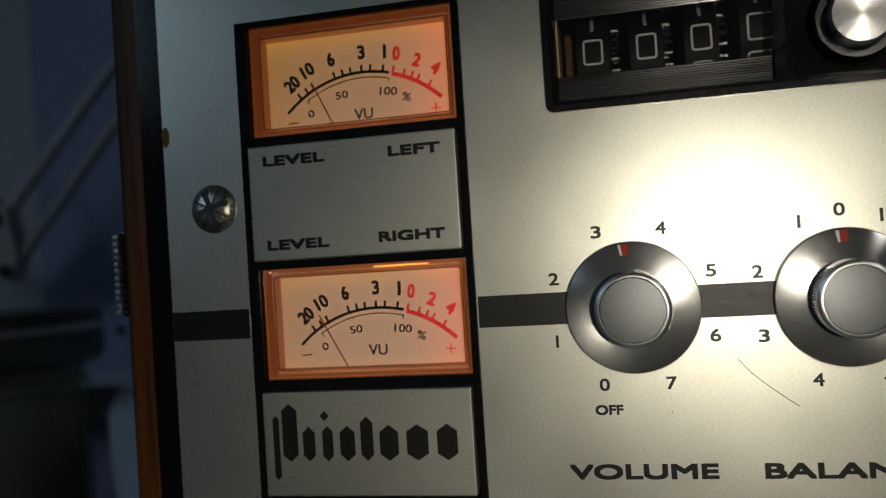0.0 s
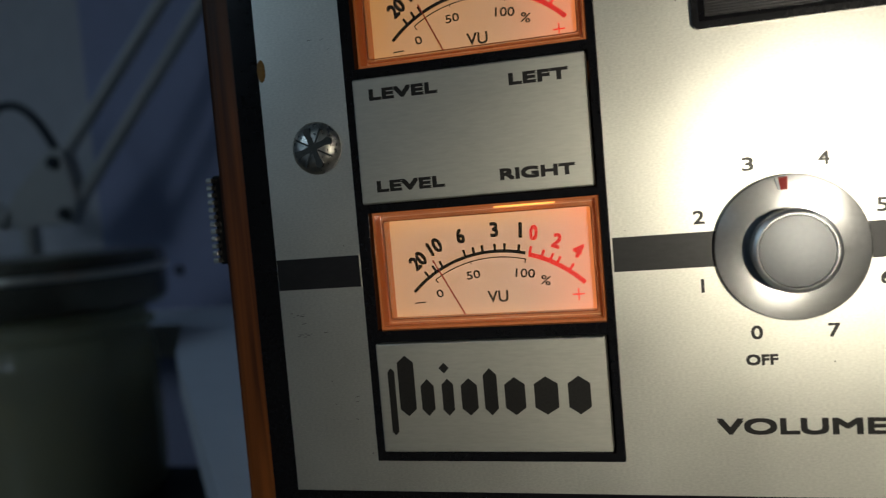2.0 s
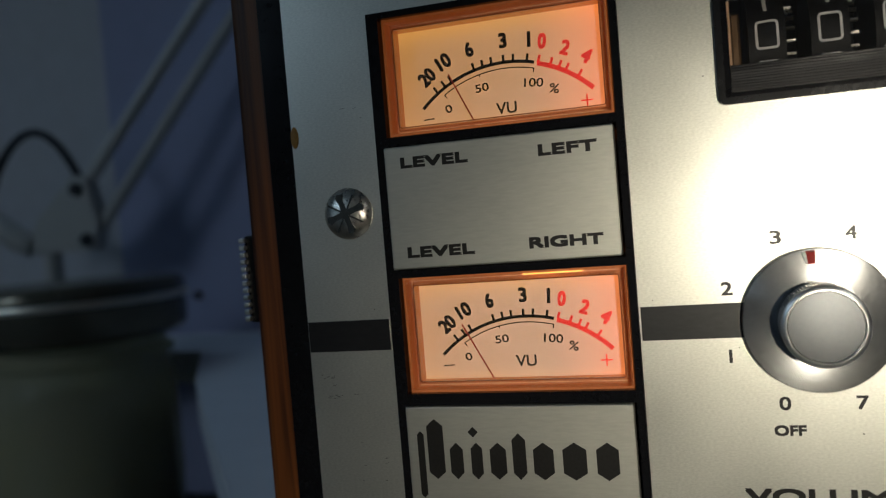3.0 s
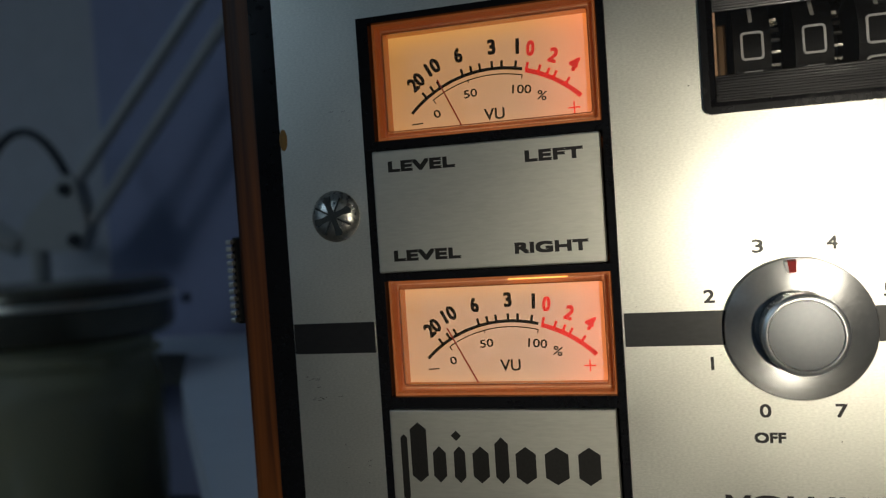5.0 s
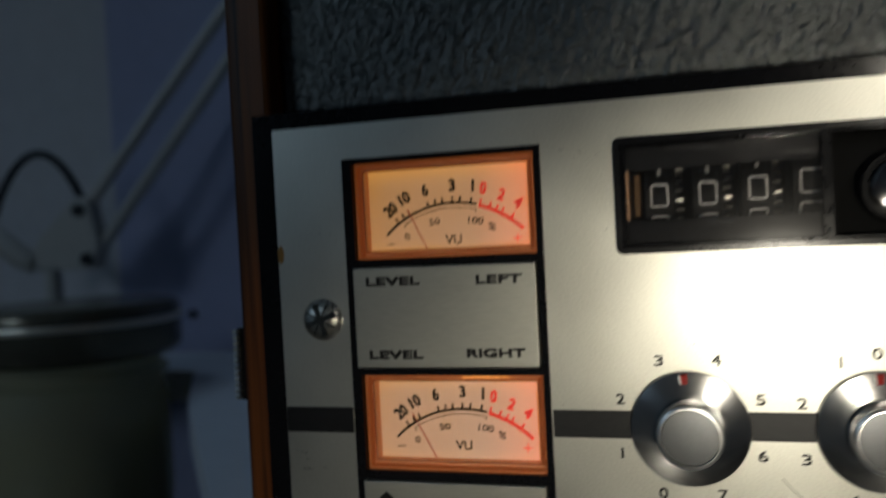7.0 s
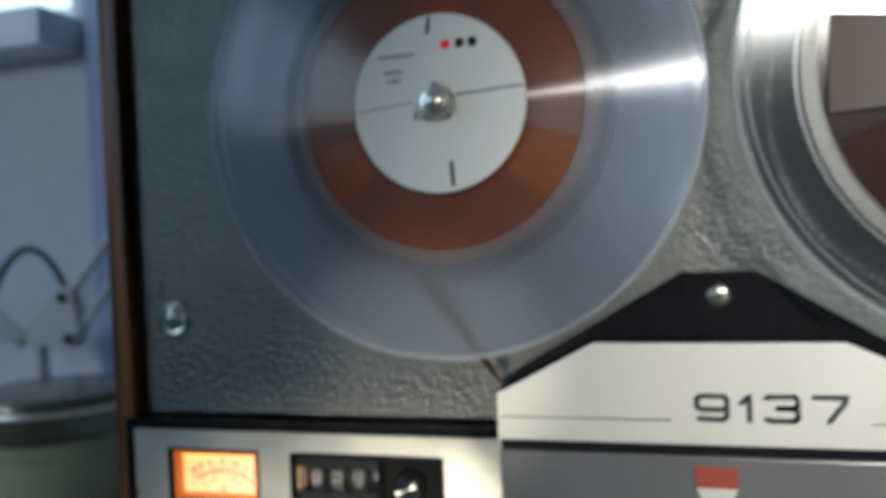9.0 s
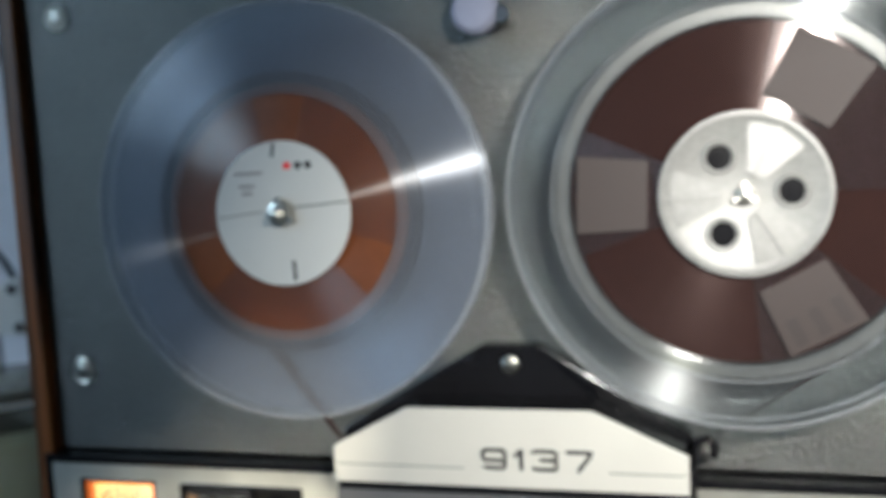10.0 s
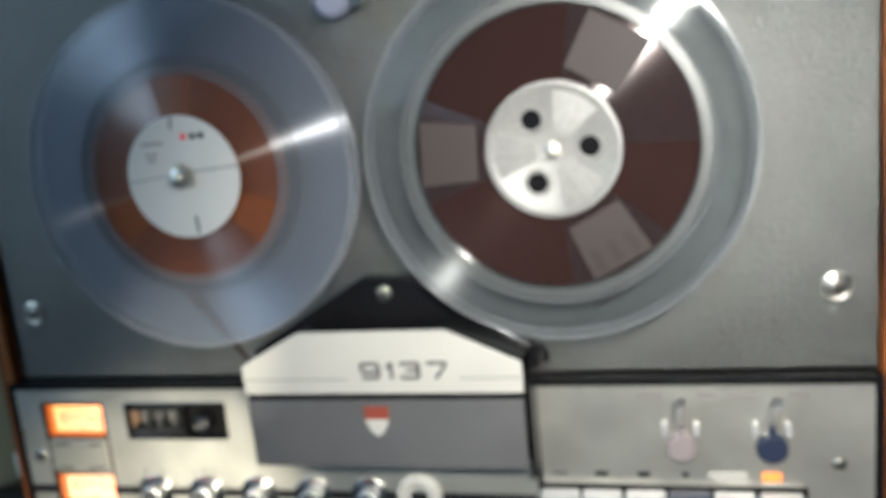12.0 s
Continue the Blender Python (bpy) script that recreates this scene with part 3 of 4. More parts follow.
# hammered upper plate and the black trough below it
plate = part("upper_plate", box(-0.0025, 0.4735, 0.0100, 0.0150, 0.0042, 0.245, 0.0014), HAMMER, deck, "hammered dark grey paint")
part("ledge", box(-0.0024, 0.4734, 0.0302, 0.0400, 0.0005, 0.0040), BLACK, deck)
part("panel_frame", sheet([-0.0052, -0.0004, 0.3090, 0.3112, 0.4700, 0.4740], [BOT + 0.018, -0.1016, 0.0004, 0.0036], {(1, 1), (3, 1)}, 0.0010, 0.0300), BLACK, deck)

# aluminium panels with their openings
BZ = (0.0159, 0.0580, -0.0958, -0.0074)
CT = (0.0726, 0.1355, -0.0293, -0.0079)
front = part("control_panel", sheet([0.0, BZ[0], BZ[1], CT[0], CT[1], 0.3086], [-0.1012, BZ[2], CT[2], CT[3], BZ[3], 0.0], {(1, 1), (1, 2), (1, 3), (3, 2)}, 0.0, 0.0012), ALU, deck, "brushed aluminium")
right = part("key_panel", sheet([0.3116, 0.4696], [-0.1012, 0.0], set(), 0.0, 0.0012), ALU, deck, "brushed aluminium")
part("inner_chassis", box(0.006, 0.468, 0.030, 0.034, -0.1010, -0.0005), BLACK, deck)
part("band", prism([(0.0002, -0.0653), (BZ[0] - 0.0003, -0.0653), (BZ[0] - 0.0003, -0.0599), (0.0002, -0.0599)], -0.0003, 0.0), BAND, front)
part("band", prism([(BZ[1] + 0.0003, -0.0653), (0.3080, -0.0653), (0.3080, -0.0599), (BZ[1] + 0.0003, -0.0599)], -0.0003, 0.0), BAND, front)
# rust at the panel's edge, small scratches and specks
rs = bmesh.new()
bmesh.ops.create_icosphere(rs, subdivisions=2, radius=1.0, matrix=Matrix.Translation((0.0006, 0.0, -0.0269)) @ Matrix.Diagonal((0.0008, 0.0003, 0.0020, 1)))
part("rust_spot", rs, RUST, front)
sc = bmesh.new()
pts = [(0.1002 + 0.0088 * u, -0.0722 - 0.0078 * (u ** 0.8)) for u in (0, 0.2, 0.4, 0.6, 0.8, 1.0)]
for a, b in zip(pts, pts[1:]):
    bar(a, b, 0.00012, -0.00004, 0.0, sc)
part("scratch", sc, INK, front)
sp = bmesh.new()
rng = random.Random(4)
for _ in range(46):
    x, z = rng.uniform(0.002, 0.30), rng.uniform(-0.099, -0.002)
    if BZ[0] - 0.001 < x < BZ[1] + 0.001 or (CT[0] - 0.001 < x < CT[1] + 0.001 and z > CT[2]):
        continue
    r = rng.uniform(0.00006, 0.00018)
    prism([(x + r * math.cos(k * 1.257), z + r * math.sin(k * 1.257)) for k in range(5)], -0.00005, 0.0, 0, sp)
tagged(part("speck", sp, INK, front), kind="stuff")


# dull scuffs near the panel's left edge and below the counter
sf = bmesh.new()
rng = random.Random(11)
for x, z, spread, count in ((0.0045, -0.0735, 0.0012, 9), (0.0030, -0.0700, 0.0008, 6), (0.0650, -0.0100, 0.0020, 5), (0.0120, -0.0240, 0.0030, 5), (0.0100, -0.0860, 0.0040, 6)):
    for _ in range(count):
        u, v, l = x + rng.gauss(0, spread), z + rng.gauss(0, spread * 0.5), rng.uniform(0.0002, 0.0009)
        if u > 0.0008:
            bar((u, v), (u + l, v + rng.uniform(-0.3, 0.3) * l), rng.uniform(0.00004, 0.00010), -0.00004, 0.0, sf)
tagged(part("scuff", sf, SCUFF, front), kind="stuff")


def screw(name, x, y, z, r, parent, turn):
    head = lathe([(0, -0.0016), (r * 0.55, -0.0015), (r * 0.85, -0.0010), (r, -0.0002), (r, 0.0012), (0, 0.0012)], 36)
    ob = part(name, head, STEEL, parent, "bright cross-head screw", True)
    ob.location = (x, y, z)
    cr = bmesh.new()
    # slot shade is put in as a dark cross laid on the head
    for k in range(4):
        a = radians(turn + 90 * k)
        u, v = (math.cos(a), math.sin(a)), (-math.sin(a), math.cos(a))
        prism([(u[0] * d * r + v[0] * w * r, u[1] * d * r + v[1] * w * r) for d, w in ((0.0, 0.12), (0.0, -0.12), (0.45, -0.11), (0.74, -0.17), (0.80, 0.02), (0.70, 0.15), (0.45, 0.10))], -0.00164 - 0.000004 * k, -0.0009, 0, cr)
    for k in range(4):
        a = radians(turn + 43 + 90 * k)
        bar((math.cos(a) * r * 0.18, math.sin(a) * r * 0.18), (math.cos(a) * r * 0.78, math.sin(a) * r * 0.78), r * 0.07, -0.00160, -0.0009, cr)
    part("cross_slot", cr, SLOT, ob)
    return ob


screw("screw", 0.0097, 0.0, -0.0411, 0.0045, front, 20)
screw("screw", 0.4541, 0.0, -0.0400, 0.0036, right, 40)
for x, z, k in ((0.0155, 0.0449, 75), (0.4553, 0.0449, 15), (0.018, 0.2205, 30), (0.453, 0.2205, 60)):
    washer = part("washer", lathe([(0.0035, -0.0006), (0.0058, -0.0012), (0.0068, -0.0008), (0.0070, 0.0), (0.0035, 0.0)], 36), STEEL, plate, smooth=True)
    washer.location = (x, 0.0100, z)
    screw("screw", x, 0.0092, z, 0.0050, plate, k)

# meter column: black bezel and its plates
part("meter_bezel", sheet([BZ[0] + 0.0001, 0.0181, 0.0567, BZ[1] - 0.0001], [BZ[2] + 0.0001, -0.0943, -0.0751, -0.0731, -0.0530, -0.0517, -0.0303, -0.0288, -0.0086, BZ[3] - 0.0001],
                          {(1, 1), (1, 3), (1, 5), (1, 7)}, -0.0005, 0.012), BLACK, deck, "black plastic meter surround")
lp = part("label_plate", box(0.0174, 0.0562, -0.0008, 0.0020, -0.0515, -0.0305, 0.0003), PLATE, deck)
bp = part("maker_plate", box(0.0174, 0.0562, -0.0008, 0.0020, -0.0941, -0.0753, 0.0003), PLATE, deck)
for body, x0, x1, z0, z1 in (("LEVEL", 0.0203, 0.0322, -0.0343, -0.0324), ("LEFT", 0.0440, 0.0535, -0.0345, -0.0326), ("LEVEL", 0.0203, 0.0322, -0.0496, -0.0477), ("RIGHT", 0.0414, 0.0535, -0.0494, -0.0475)):
    lettering(body, x0, x1, z0, z1, -0.0008, INK, lp, bold=0.00015)
# the maker's mark as plain pointed strokes
def mark_stroke(points):
    part("mark_stroke", prism(points, -0.00088, -0.0008), INK, bp)


def block(x0, x1, z0, z1):
    """A solid block with pointed ends."""
    m, d = (x0 + x1) / 2, min(0.0012, (x1 - x0) / 2)
    mark_stroke([(x0, z0 + d), (m, z0), (x1, z0 + d), (x1, z1 - d), (m, z1), (x0, z1 - d)])


block(0.0192, 0.0204, -0.0911, -0.0795)
for x0, x1, z1 in ((0.0210, 0.0239, -0.0774), (0.0249, 0.0272, -0.0815), (0.0286, 0.0306, -0.0815), (0.0319, 0.0347, -0.0815), (0.0358, 0.0381, -0.0799), (0.0393, 0.0427, -0.0815), (0.0442, 0.0481, -0.0815), (0.0497, 0.0533, -0.0815)):
    block(x0, x1, -0.0878, z1)
block(0.0283, 0.0301, -0.0806, -0.0788)


def level_meter(zc, rise, tip, foot):
    """A backlit level meter; zc is the middle of its window."""
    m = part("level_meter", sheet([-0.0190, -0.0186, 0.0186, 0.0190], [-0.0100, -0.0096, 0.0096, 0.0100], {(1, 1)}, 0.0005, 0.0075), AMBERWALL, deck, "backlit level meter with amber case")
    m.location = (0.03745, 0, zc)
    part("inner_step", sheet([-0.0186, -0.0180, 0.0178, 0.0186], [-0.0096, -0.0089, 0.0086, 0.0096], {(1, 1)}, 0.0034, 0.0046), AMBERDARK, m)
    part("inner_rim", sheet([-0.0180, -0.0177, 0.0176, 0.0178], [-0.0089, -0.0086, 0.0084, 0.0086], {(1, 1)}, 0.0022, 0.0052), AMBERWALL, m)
    edge = part("edge_line", rounded_ring(0.01885, 0.00985, 0.0006, 0.00016, 0.00030, 0.0006), AMBEREDGE, m, "dark amber moulding line")
    edge.location.y = 0.0003
    for w, h, y, mat in ((0.01835, 0.00925, 0.0031, AMBERLINE), (0.01795, 0.00880, 0.0020, AMBERDARK), (0.01772, 0.00852, 0.0018, AMBEREDGE)):
        part("moulding_line", rounded_ring(w, h, 0.0005, 0.00013, y, y + 0.0004), mat, m)
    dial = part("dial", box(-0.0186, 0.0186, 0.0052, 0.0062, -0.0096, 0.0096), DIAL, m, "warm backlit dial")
    cx, cz, r, y = 0.0009, -0.0202 + rise, 0.0211, 0.0052
    part("scale_arc", sector(r - 0.00028, r + 0.00028, 76, 135.3, y - 0.00006, y, 30, None, cx, cz), INK, m)
    part("scale_arc", sector(r - 0.00050, r + 0.00028, 45.5, 74.5, y - 0.00006, y, 24, None, cx, cz), DIALRED, m, "red overload arc")
    inner = sector(r - 0.0011, r - 0.00092, 75.5, 123, y - 0.00006, y, 30, None, cx, cz)
    for a, l in ((75.5, 0.0007), (103, 0.0005), (123, 0.0008)):
        d = (math.cos(radians(a)), math.sin(radians(a)))
        bar((cx + d[0] * (r - 0.00095), cz + d[1] * (r - 0.00095)), (cx + d[0] * (r - 0.00095 - l), cz + d[1] * (r - 0.00095 - l)), 0.00018, y - 0.00006, y, inner)
    part("scale_arc", inner, INK, m)
    for a, red in ((125, 0), (120.5, 0), (116.7, 0), (104.6, 0), (100.2, 0), (96, 0), (90.3, 0), (85.8, 0), (79.4, 0), (74.1, 1), (68.4, 1), (64.2, 1), (60.8, 1), (54.4, 1)):
        d = (math.cos(radians(a)), math.sin(radians(a)))
        part("tick", bar((cx + d[0] * r, cz + d[1] * r), (cx + d[0] * (r + 0.0013), cz + d[1] * (r + 0.0013)), 0.00044, y - 0.00006, y), DIALRED if red else INK, m)
    for body, x, z, w, h, t, red in (("20", -0.0130, 0.0001, 0.0029, 0.0026, 38, 0), ("10", -0.0098, 0.0024, 0.0025, 0.0026, 28, 0), ("6", -0.0051, 0.0039, 0.0014, 0.0026, 13, 0), ("3", 0.0009, 0.0046, 0.0014, 0.0026, 2, 0),
                                     ("1", 0.0054, 0.0042, 0.0006, 0.0026, -3, 0), ("0", 0.0076, 0.0036, 0.0014, 0.0026, -8, 1), ("2", 0.0114, 0.0020, 0.0015, 0.0025, -22, 1), ("4", 0.0148, 0.0002, 0.0016, 0.0025, -32, 1),
                                     ("50", -0.0033, -0.0029, 0.0024, 0.0014, 6, 0), ("100", 0.0057, -0.0031, 0.0033, 0.0015, -6, 0), ("%", 0.0091, -0.0045, 0.0017, 0.0016, -14, 0), ("0", -0.0095, -0.0058, 0.0012, 0.0014, 24, 0),
                                     ("VU", 0.0007, -0.0068, 0.0036, 0.0020, 0, 0)):
        centred(body, x, z + rise, w, h, y, DIALRED if red else INK, m, t, "numeral", 0.00004 if body == "VU" else 0.00012 if h > 0.0019 else 0.00003)
    part("minus_sign", bar((-0.0142, -0.0073 + rise), (-0.0122, -0.0072 + rise), 0.00022, y - 0.00006, y), INK, m)
    plus = bar((0.0134, -0.0071 + rise), (0.0154, -0.0071 + rise), 0.00024, y - 0.00006, y)
    bar((0.0144, -0.0081 + rise), (0.0144, -0.0061 + rise), 0.00024, y - 0.00006, y, plus)
    part("plus_sign", plus, DIALRED, m)
    part("needle", bar(foot, tip, 0.00022, y - 0.0012, y - 0.0010), REDPLASTIC, m, "thin red needle")
    if rise > 0.0005:
        # added strip glows for the soft light at the lower meter's top
        part("glow_strip", box(0.0020, 0.0120, 0.0012, 0.0020, 0.0093, 0.0096, 0.0001), GLOWSTRIP, m, "added glowing strip along the meter's top edge")
    cover = part("window_glass", box(-0.0189, 0.0189, 0.0000, 0.0005, -0.0099, 0.0099), CLEAR, m)
    cover.visible_shadow = False
    return m


level_meter(-0.01865, 0.0001, (-0.0088, 0.0000), (-0.0045, -0.0092))
level_meter(-0.06305, 0.0010, (-0.0100, 0.0011), (-0.0046, -0.0092))

# tape counter
ctr = part("tape_counter", sheet([CT[0], CT[0] + 0.0016, 0.1088, 0.1106, CT[1] - 0.0012, CT[1]], [CT[2], CT[2] + 0.0014, CT[3] - 0.0014, CT[3]], {(1, 1), (3, 1)}, -0.0006, 0.024), BLACK, deck, "black four-digit tape counter")
part("counter_back", box(CT[0], CT[1], 0.0240, 0.0250, CT[2], CT[3]), BLACK, ctr)
part("reset_recess", box(0.1106, CT[1] - 0.0012, 0.0035, 0.0060, CT[2] + 0.0014, CT[3] - 0.0014), PITCH, ctr)
part("louvre", box(CT[0] + 0.0017, 0.1087, 0.0018, 0.0024, CT[2] + 0.0015, CT[2] + 0.0054), BLACK, ctr)
part("louvre", box(CT[0] + 0.0017, 0.1087, 0.0018, 0.0024, CT[3] - 0.0052, CT[3] - 0.0015), BLACK, ctr)
for k in range(10):
    for z in (CT[2] + 0.0018 + 0.00042 * k, CT[3] - 0.0018 - 0.00042 * k):
        part("ridge", tube([(CT[0] + 0.0018, 0.0017, z), (0.1086, 0.0017, z)], 0.00024, 8), RIDGE, ctr, smooth=True)
part("clear_lug", box(CT[0] + 0.0017, CT[0] + 0.0021, 0.0015, 0.009, CT[2] + 0.0058, CT[3] - 0.0058, 0.0001), AMBERLINE, ctr, "yellowed clear edge of the window")
lip = part("lip", rounded_ring((CT[1] - CT[0]) / 2 + 0.0004, (CT[3] - CT[2]) / 2 + 0.0004, 0.0013, 0.0012, -0.0011, 0.0), GLOSSBLACK, ctr, "rounded glossy black edge")
lip.location = ((CT[0] + CT[1]) / 2, 0, (CT[2] + CT[3]) / 2)
for k in range(4):
    cx = 0.0803 + 0.0091 * k
    zc = (-0.0197, -0.0197, -0.0192, -0.0172)[k]
    w = bmesh.new()
    bmesh.ops.create_cone(w, cap_ends=True, segments=40, radius1=0.0090, radius2=0.0090, depth=0.0056)
    bmesh.ops.rotate(w, cent=(0, 0, 0), matrix=Matrix.Rotation(radians(90), 3, "Y"), verts=w.verts)
    wheel = part("digit_wheel", w, MATTBLACK, ctr, smooth=True)
    wheel.location = (cx, 0.0150, zc)
    gear = bmesh.new()
    for s in range(20):
        g = box(0.0031, 0.0044, -0.0066, -0.0061, -0.0002, 0.0002)
        bmesh.ops.rotate(g, cent=(0, 0, 0), matrix=Matrix.Rotation(radians(18 * s), 3, "X"), verts=g.verts)
        merge(gear, g)
    part("gear_teeth", gear, STEEL, wheel)
    for s in (-1, 0, 1):
        if s == 1:
            d = part("digit", box(-0.00028, 0.00028, -0.00915, -0.00902, -0.0021, 0.0021), WHITEINK, wheel, "white painted figure")
        else:
            d = part("digit", rounded_ring(0.00175, 0.0023, 0.0007, 0.00036, -0.00915, -0.00902), WHITEINK, wheel, "white painted figure")
        d.rotation_euler = (radians(-39 * s - (6 if k < 3 else -2)), 0, 0)
gb = part("counter_glass", box(CT[0] + 0.0016, 0.1088, 0.0002, 0.0008, CT[2] + 0.0014, CT[3] - 0.0014), COUNTERGLASS, ctr)
gb.visible_shadow = False
part("side_plate", box(CT[0] + 0.0024, CT[0] + 0.0040, 0.010, 0.012, -0.0230, -0.0140, 0.0004), BRASS, ctr, "tarnished brass side plate")
rk = part("reset_button", lathe([(0, -0.0036), (0.0044, -0.0036), (0.0049, -0.0030), (0.0049, 0.0034), (0, 0.0034)], 40), TURNED, ctr, "turned aluminium reset button", True)
rk.location = (0.1213, 0, -0.0196)
part("collar", lathe([(0.0050, -0.0008), (0.0062, -0.0008), (0.0066, 0.0), (0.0066, 0.0034), (0.0050, 0.0034)], 40), BLACK, rk, smooth=True)


def knob(x, z, turn, name):
    k = part(name, lathe([(0.0058, -0.0025), (0.0064, -0.0026), (0.01075, -0.0016), (0.0109, -0.0014), (0.0109, -0.0001), (0, -0.0001)], 96), SKIRT, deck, "polished metal rotary knob", True)
    k.location = (x, 0, z)
    g = bmesh.new()
    n = 160
    rings = []
    for y in (-0.0024, -0.0074):
        rings.append([g.verts.new(((0.00585 + (0.00009 if i % 2 else 0)) * math.cos(2 * math.pi * i / n), y, (0.00585 + (0.00009 if i % 2 else 0)) * math.sin(2 * math.pi * i / n))) for i in range(n)])
    for i in range(n):
        j = (i + 1) % n
        g.faces.new((rings[0][i], rings[0][j], rings[1][j], rings[1][i]))
    part("grip", g, KNURL, k, "finely ribbed grip")
    part("cap_rim", lathe([(0.00590, -0.0072), (0.00600, -0.0077), (0.00588, -0.0081), (0.00560, -0.00832), (0.00525, -0.00835), (0.00512, -0.0082), (0.00512, -0.0078)], 72), CAPRIM, k, "polished rounded rim", True)
    part("cap", lathe([(0.00505, -0.00803), (0.0036, -0.00815), (0.0018, -0.00821), (0, -0.00823)], 64), SATIN, k, "dull satin end face", True)
    a = radians(turn)
    u, v = (math.cos(a), math.sin(a)), (-math.sin(a), math.cos(a))
    for label, mat, w0, w1, name in (("red pointer inlay", REDPLASTIC, -0.5, 0.5, "pointer"), ("pale pointer edge", WHITEINK, 0.5, 0.85, "pointer_edge")):
        pts = [(u[0] * d + v[0] * w, u[1] * d + v[1] * w) for d, w in ((0.0078, w0 * 0.0008), (0.0078, w1 * 0.0008), (0.0107, w1 * 0.0013), (0.0107, w0 * 0.0013))]
        p = prism(pts, -0.0025, -0.0006)
        bmesh.ops.rotate(p, cent=(u[0] * 0.0107, -0.0010, u[1] * 0.0107), matrix=Matrix.Rotation(radians(12), 3, "X"), verts=p.verts)
        part(name, p, mat, k, label)
    return k


KX = [0.0842, 0.1170, 0.1496, 0.1825, 0.2155]
KZ = -0.0630
for i, x in enumerate(KX):
    knob(x, KZ, (94, 92, 90, 90, 90)[i], ("volume_knob", "balance_knob", "tone_knob", "tone_knob", "recording_knob")[i])
for i in range(8):
    a = radians(247 - 44.85 * i)
    centred(str(i), KX[0] + 0.0138 * math.cos(a), KZ + 0.0138 * math.sin(a), 0.0017 if i != 1 else 0.0005, 0.0021, 0.0, INK, front, 0, "numeral", 0.00007)
for i in range(-4, 5):
    a = radians(91 - math.copysign((0, 26, 69, 113, 158)[abs(i)], i))
    centred(str(abs(i)), KX[1] + 0.0138 * math.cos(a), KZ + 0.0138 * math.sin(a), 0.0017 if abs(i) != 1 else 0.0005, 0.0021, 0.0, INK, front, 0, "numeral", 0.00007)
centred("OFF", 0.0793, -0.0799, 0.0046, 0.0017, 0.0, INK, front, 0, "lettering", 0.00010)
lettering("VOLUME", 0.0721, 0.0961, -0.0915, -0.0889, 0.0, INK, front, bold=0.00016)
lettering("BALANCE", 0.1031, 0.1310, -0.0915, -0.0889, 0.0, INK, front, bold=0.00016)
sock = part("headphone_socket", lathe([(0.0052, 0.006), (0.0052, -0.0020), (0.0100, -0.0032), (0.0125, -0.0020), (0.0128, 0.0), (0.0052, 0.0)], 56), CREAM, deck, "wide cream socket ring", True)
sock.location = (0.2440, 0, -0.0620)
part("socket_hole", lathe([(0, 0.0045), (0.0052, 0.0045), (0.0052, 0.0060), (0, 0.0060)], 32), BLACK, sock)

# head cover
cov = part("head_cover", prism([(0.1624, 0.0061), (0.3087, 0.0061), (0.3087, 0.0215), (0.2721, 0.0387), (0.1954, 0.0387), (0.1624, 0.0215)], -0.0233, -0.0213, 0.0004), CREAM, deck, "cream front of the head cover")
part("cover_hood", prism([(0.1630, -0.0335), (0.3081, -0.0335), (0.3081, 0.0212), (0.2718, 0.0383), (0.1957, 0.0383), (0.1630, 0.0212)], -0.0213, 0.0020, 0.0005), GLOSSBLACK, cov)
part("cover_back", prism([(0.1575, 0.0095), (0.3135, 0.0095), (0.3110, 0.0220), (0.2490, 0.0600), (0.2240, 0.0600), (0.1585, 0.0220)], 0.0008, 0.0114, 0.0008), BLACK, cov, "black rear housing")
screw("screw", 0.2362, 0.0008, 0.0518, 0.0042, cov, 25)
NUMBER = material("grey_number_print", (0.038, 0.038, 0.037), 0.45, 0, 0.2, (1500, 1500, 1500), 0, 0.05)


def stroked(points, x, z, w, h, thick, y, mat, parent, name):
    """A figure of even strokes along the points, given in shares of its width and height."""
    bm = bmesh.new()
    pts = [(x + thick / 2 + u * (w - thick), z + thick / 2 + v * (h - thick)) for u, v in points]
    for a, b in zip(pts, pts[1:]):
        bar(a, b, thick, y - 0.00008, y, bm)
    for p in pts:
        lathe([(0, -0.00008), (thick / 2, -0.00008), (thick / 2, 0), (0, 0)], 14, bm, (p[0], y, p[1]))
    return part(name, bm, mat, parent)


FIGURES = (("9", 0.2268, 0.0108, [(0.08, 0.04), (0.85, 0.0), (1, 0.15), (1, 0.88), (0.88, 1), (0.12, 1), (0, 0.88), (0, 0.55), (0.12, 0.43), (1, 0.43)]),
           ("1", 0.2402, 0.0042, [(0, 0.72), (0.95, 1), (0.95, 0)]),
           ("3", 0.2476, 0.0108, [(0, 0.95), (0.12, 1), (0.88, 1), (1, 0.88), (1, 0.62), (0.85, 0.52), (0.35, 0.52), (0.85, 0.52), (1, 0.40), (1, 0.12), (0.88, 0), (0.12, 0), (0, 0.06)]),
           ("7", 0.2614, 0.0108, [(0, 1), (1, 1), (0.92, 0.75), (0.45, 0.0)]))
for figure, x, w, pts in FIGURES:
    stroked(pts, x, 0.0136, w, 0.0092, 0.0017, -0.0233, NUMBER, cov, "model_figure")
for x0, x1 in ((0.1642, 0.2195), (0.2780, 0.3072)):
    part("rule_line", bar((x0, 0.0140), (x1, 0.0140), 0.00045, -0.02338, -0.0233), NUMBER, cov)
door = part("head_door", box(0.1628, 0.3083, -0.0226, -0.0206, -0.0342, 0.0022, 0.0005), SMOKED, deck, "smoked grey glossy head door")
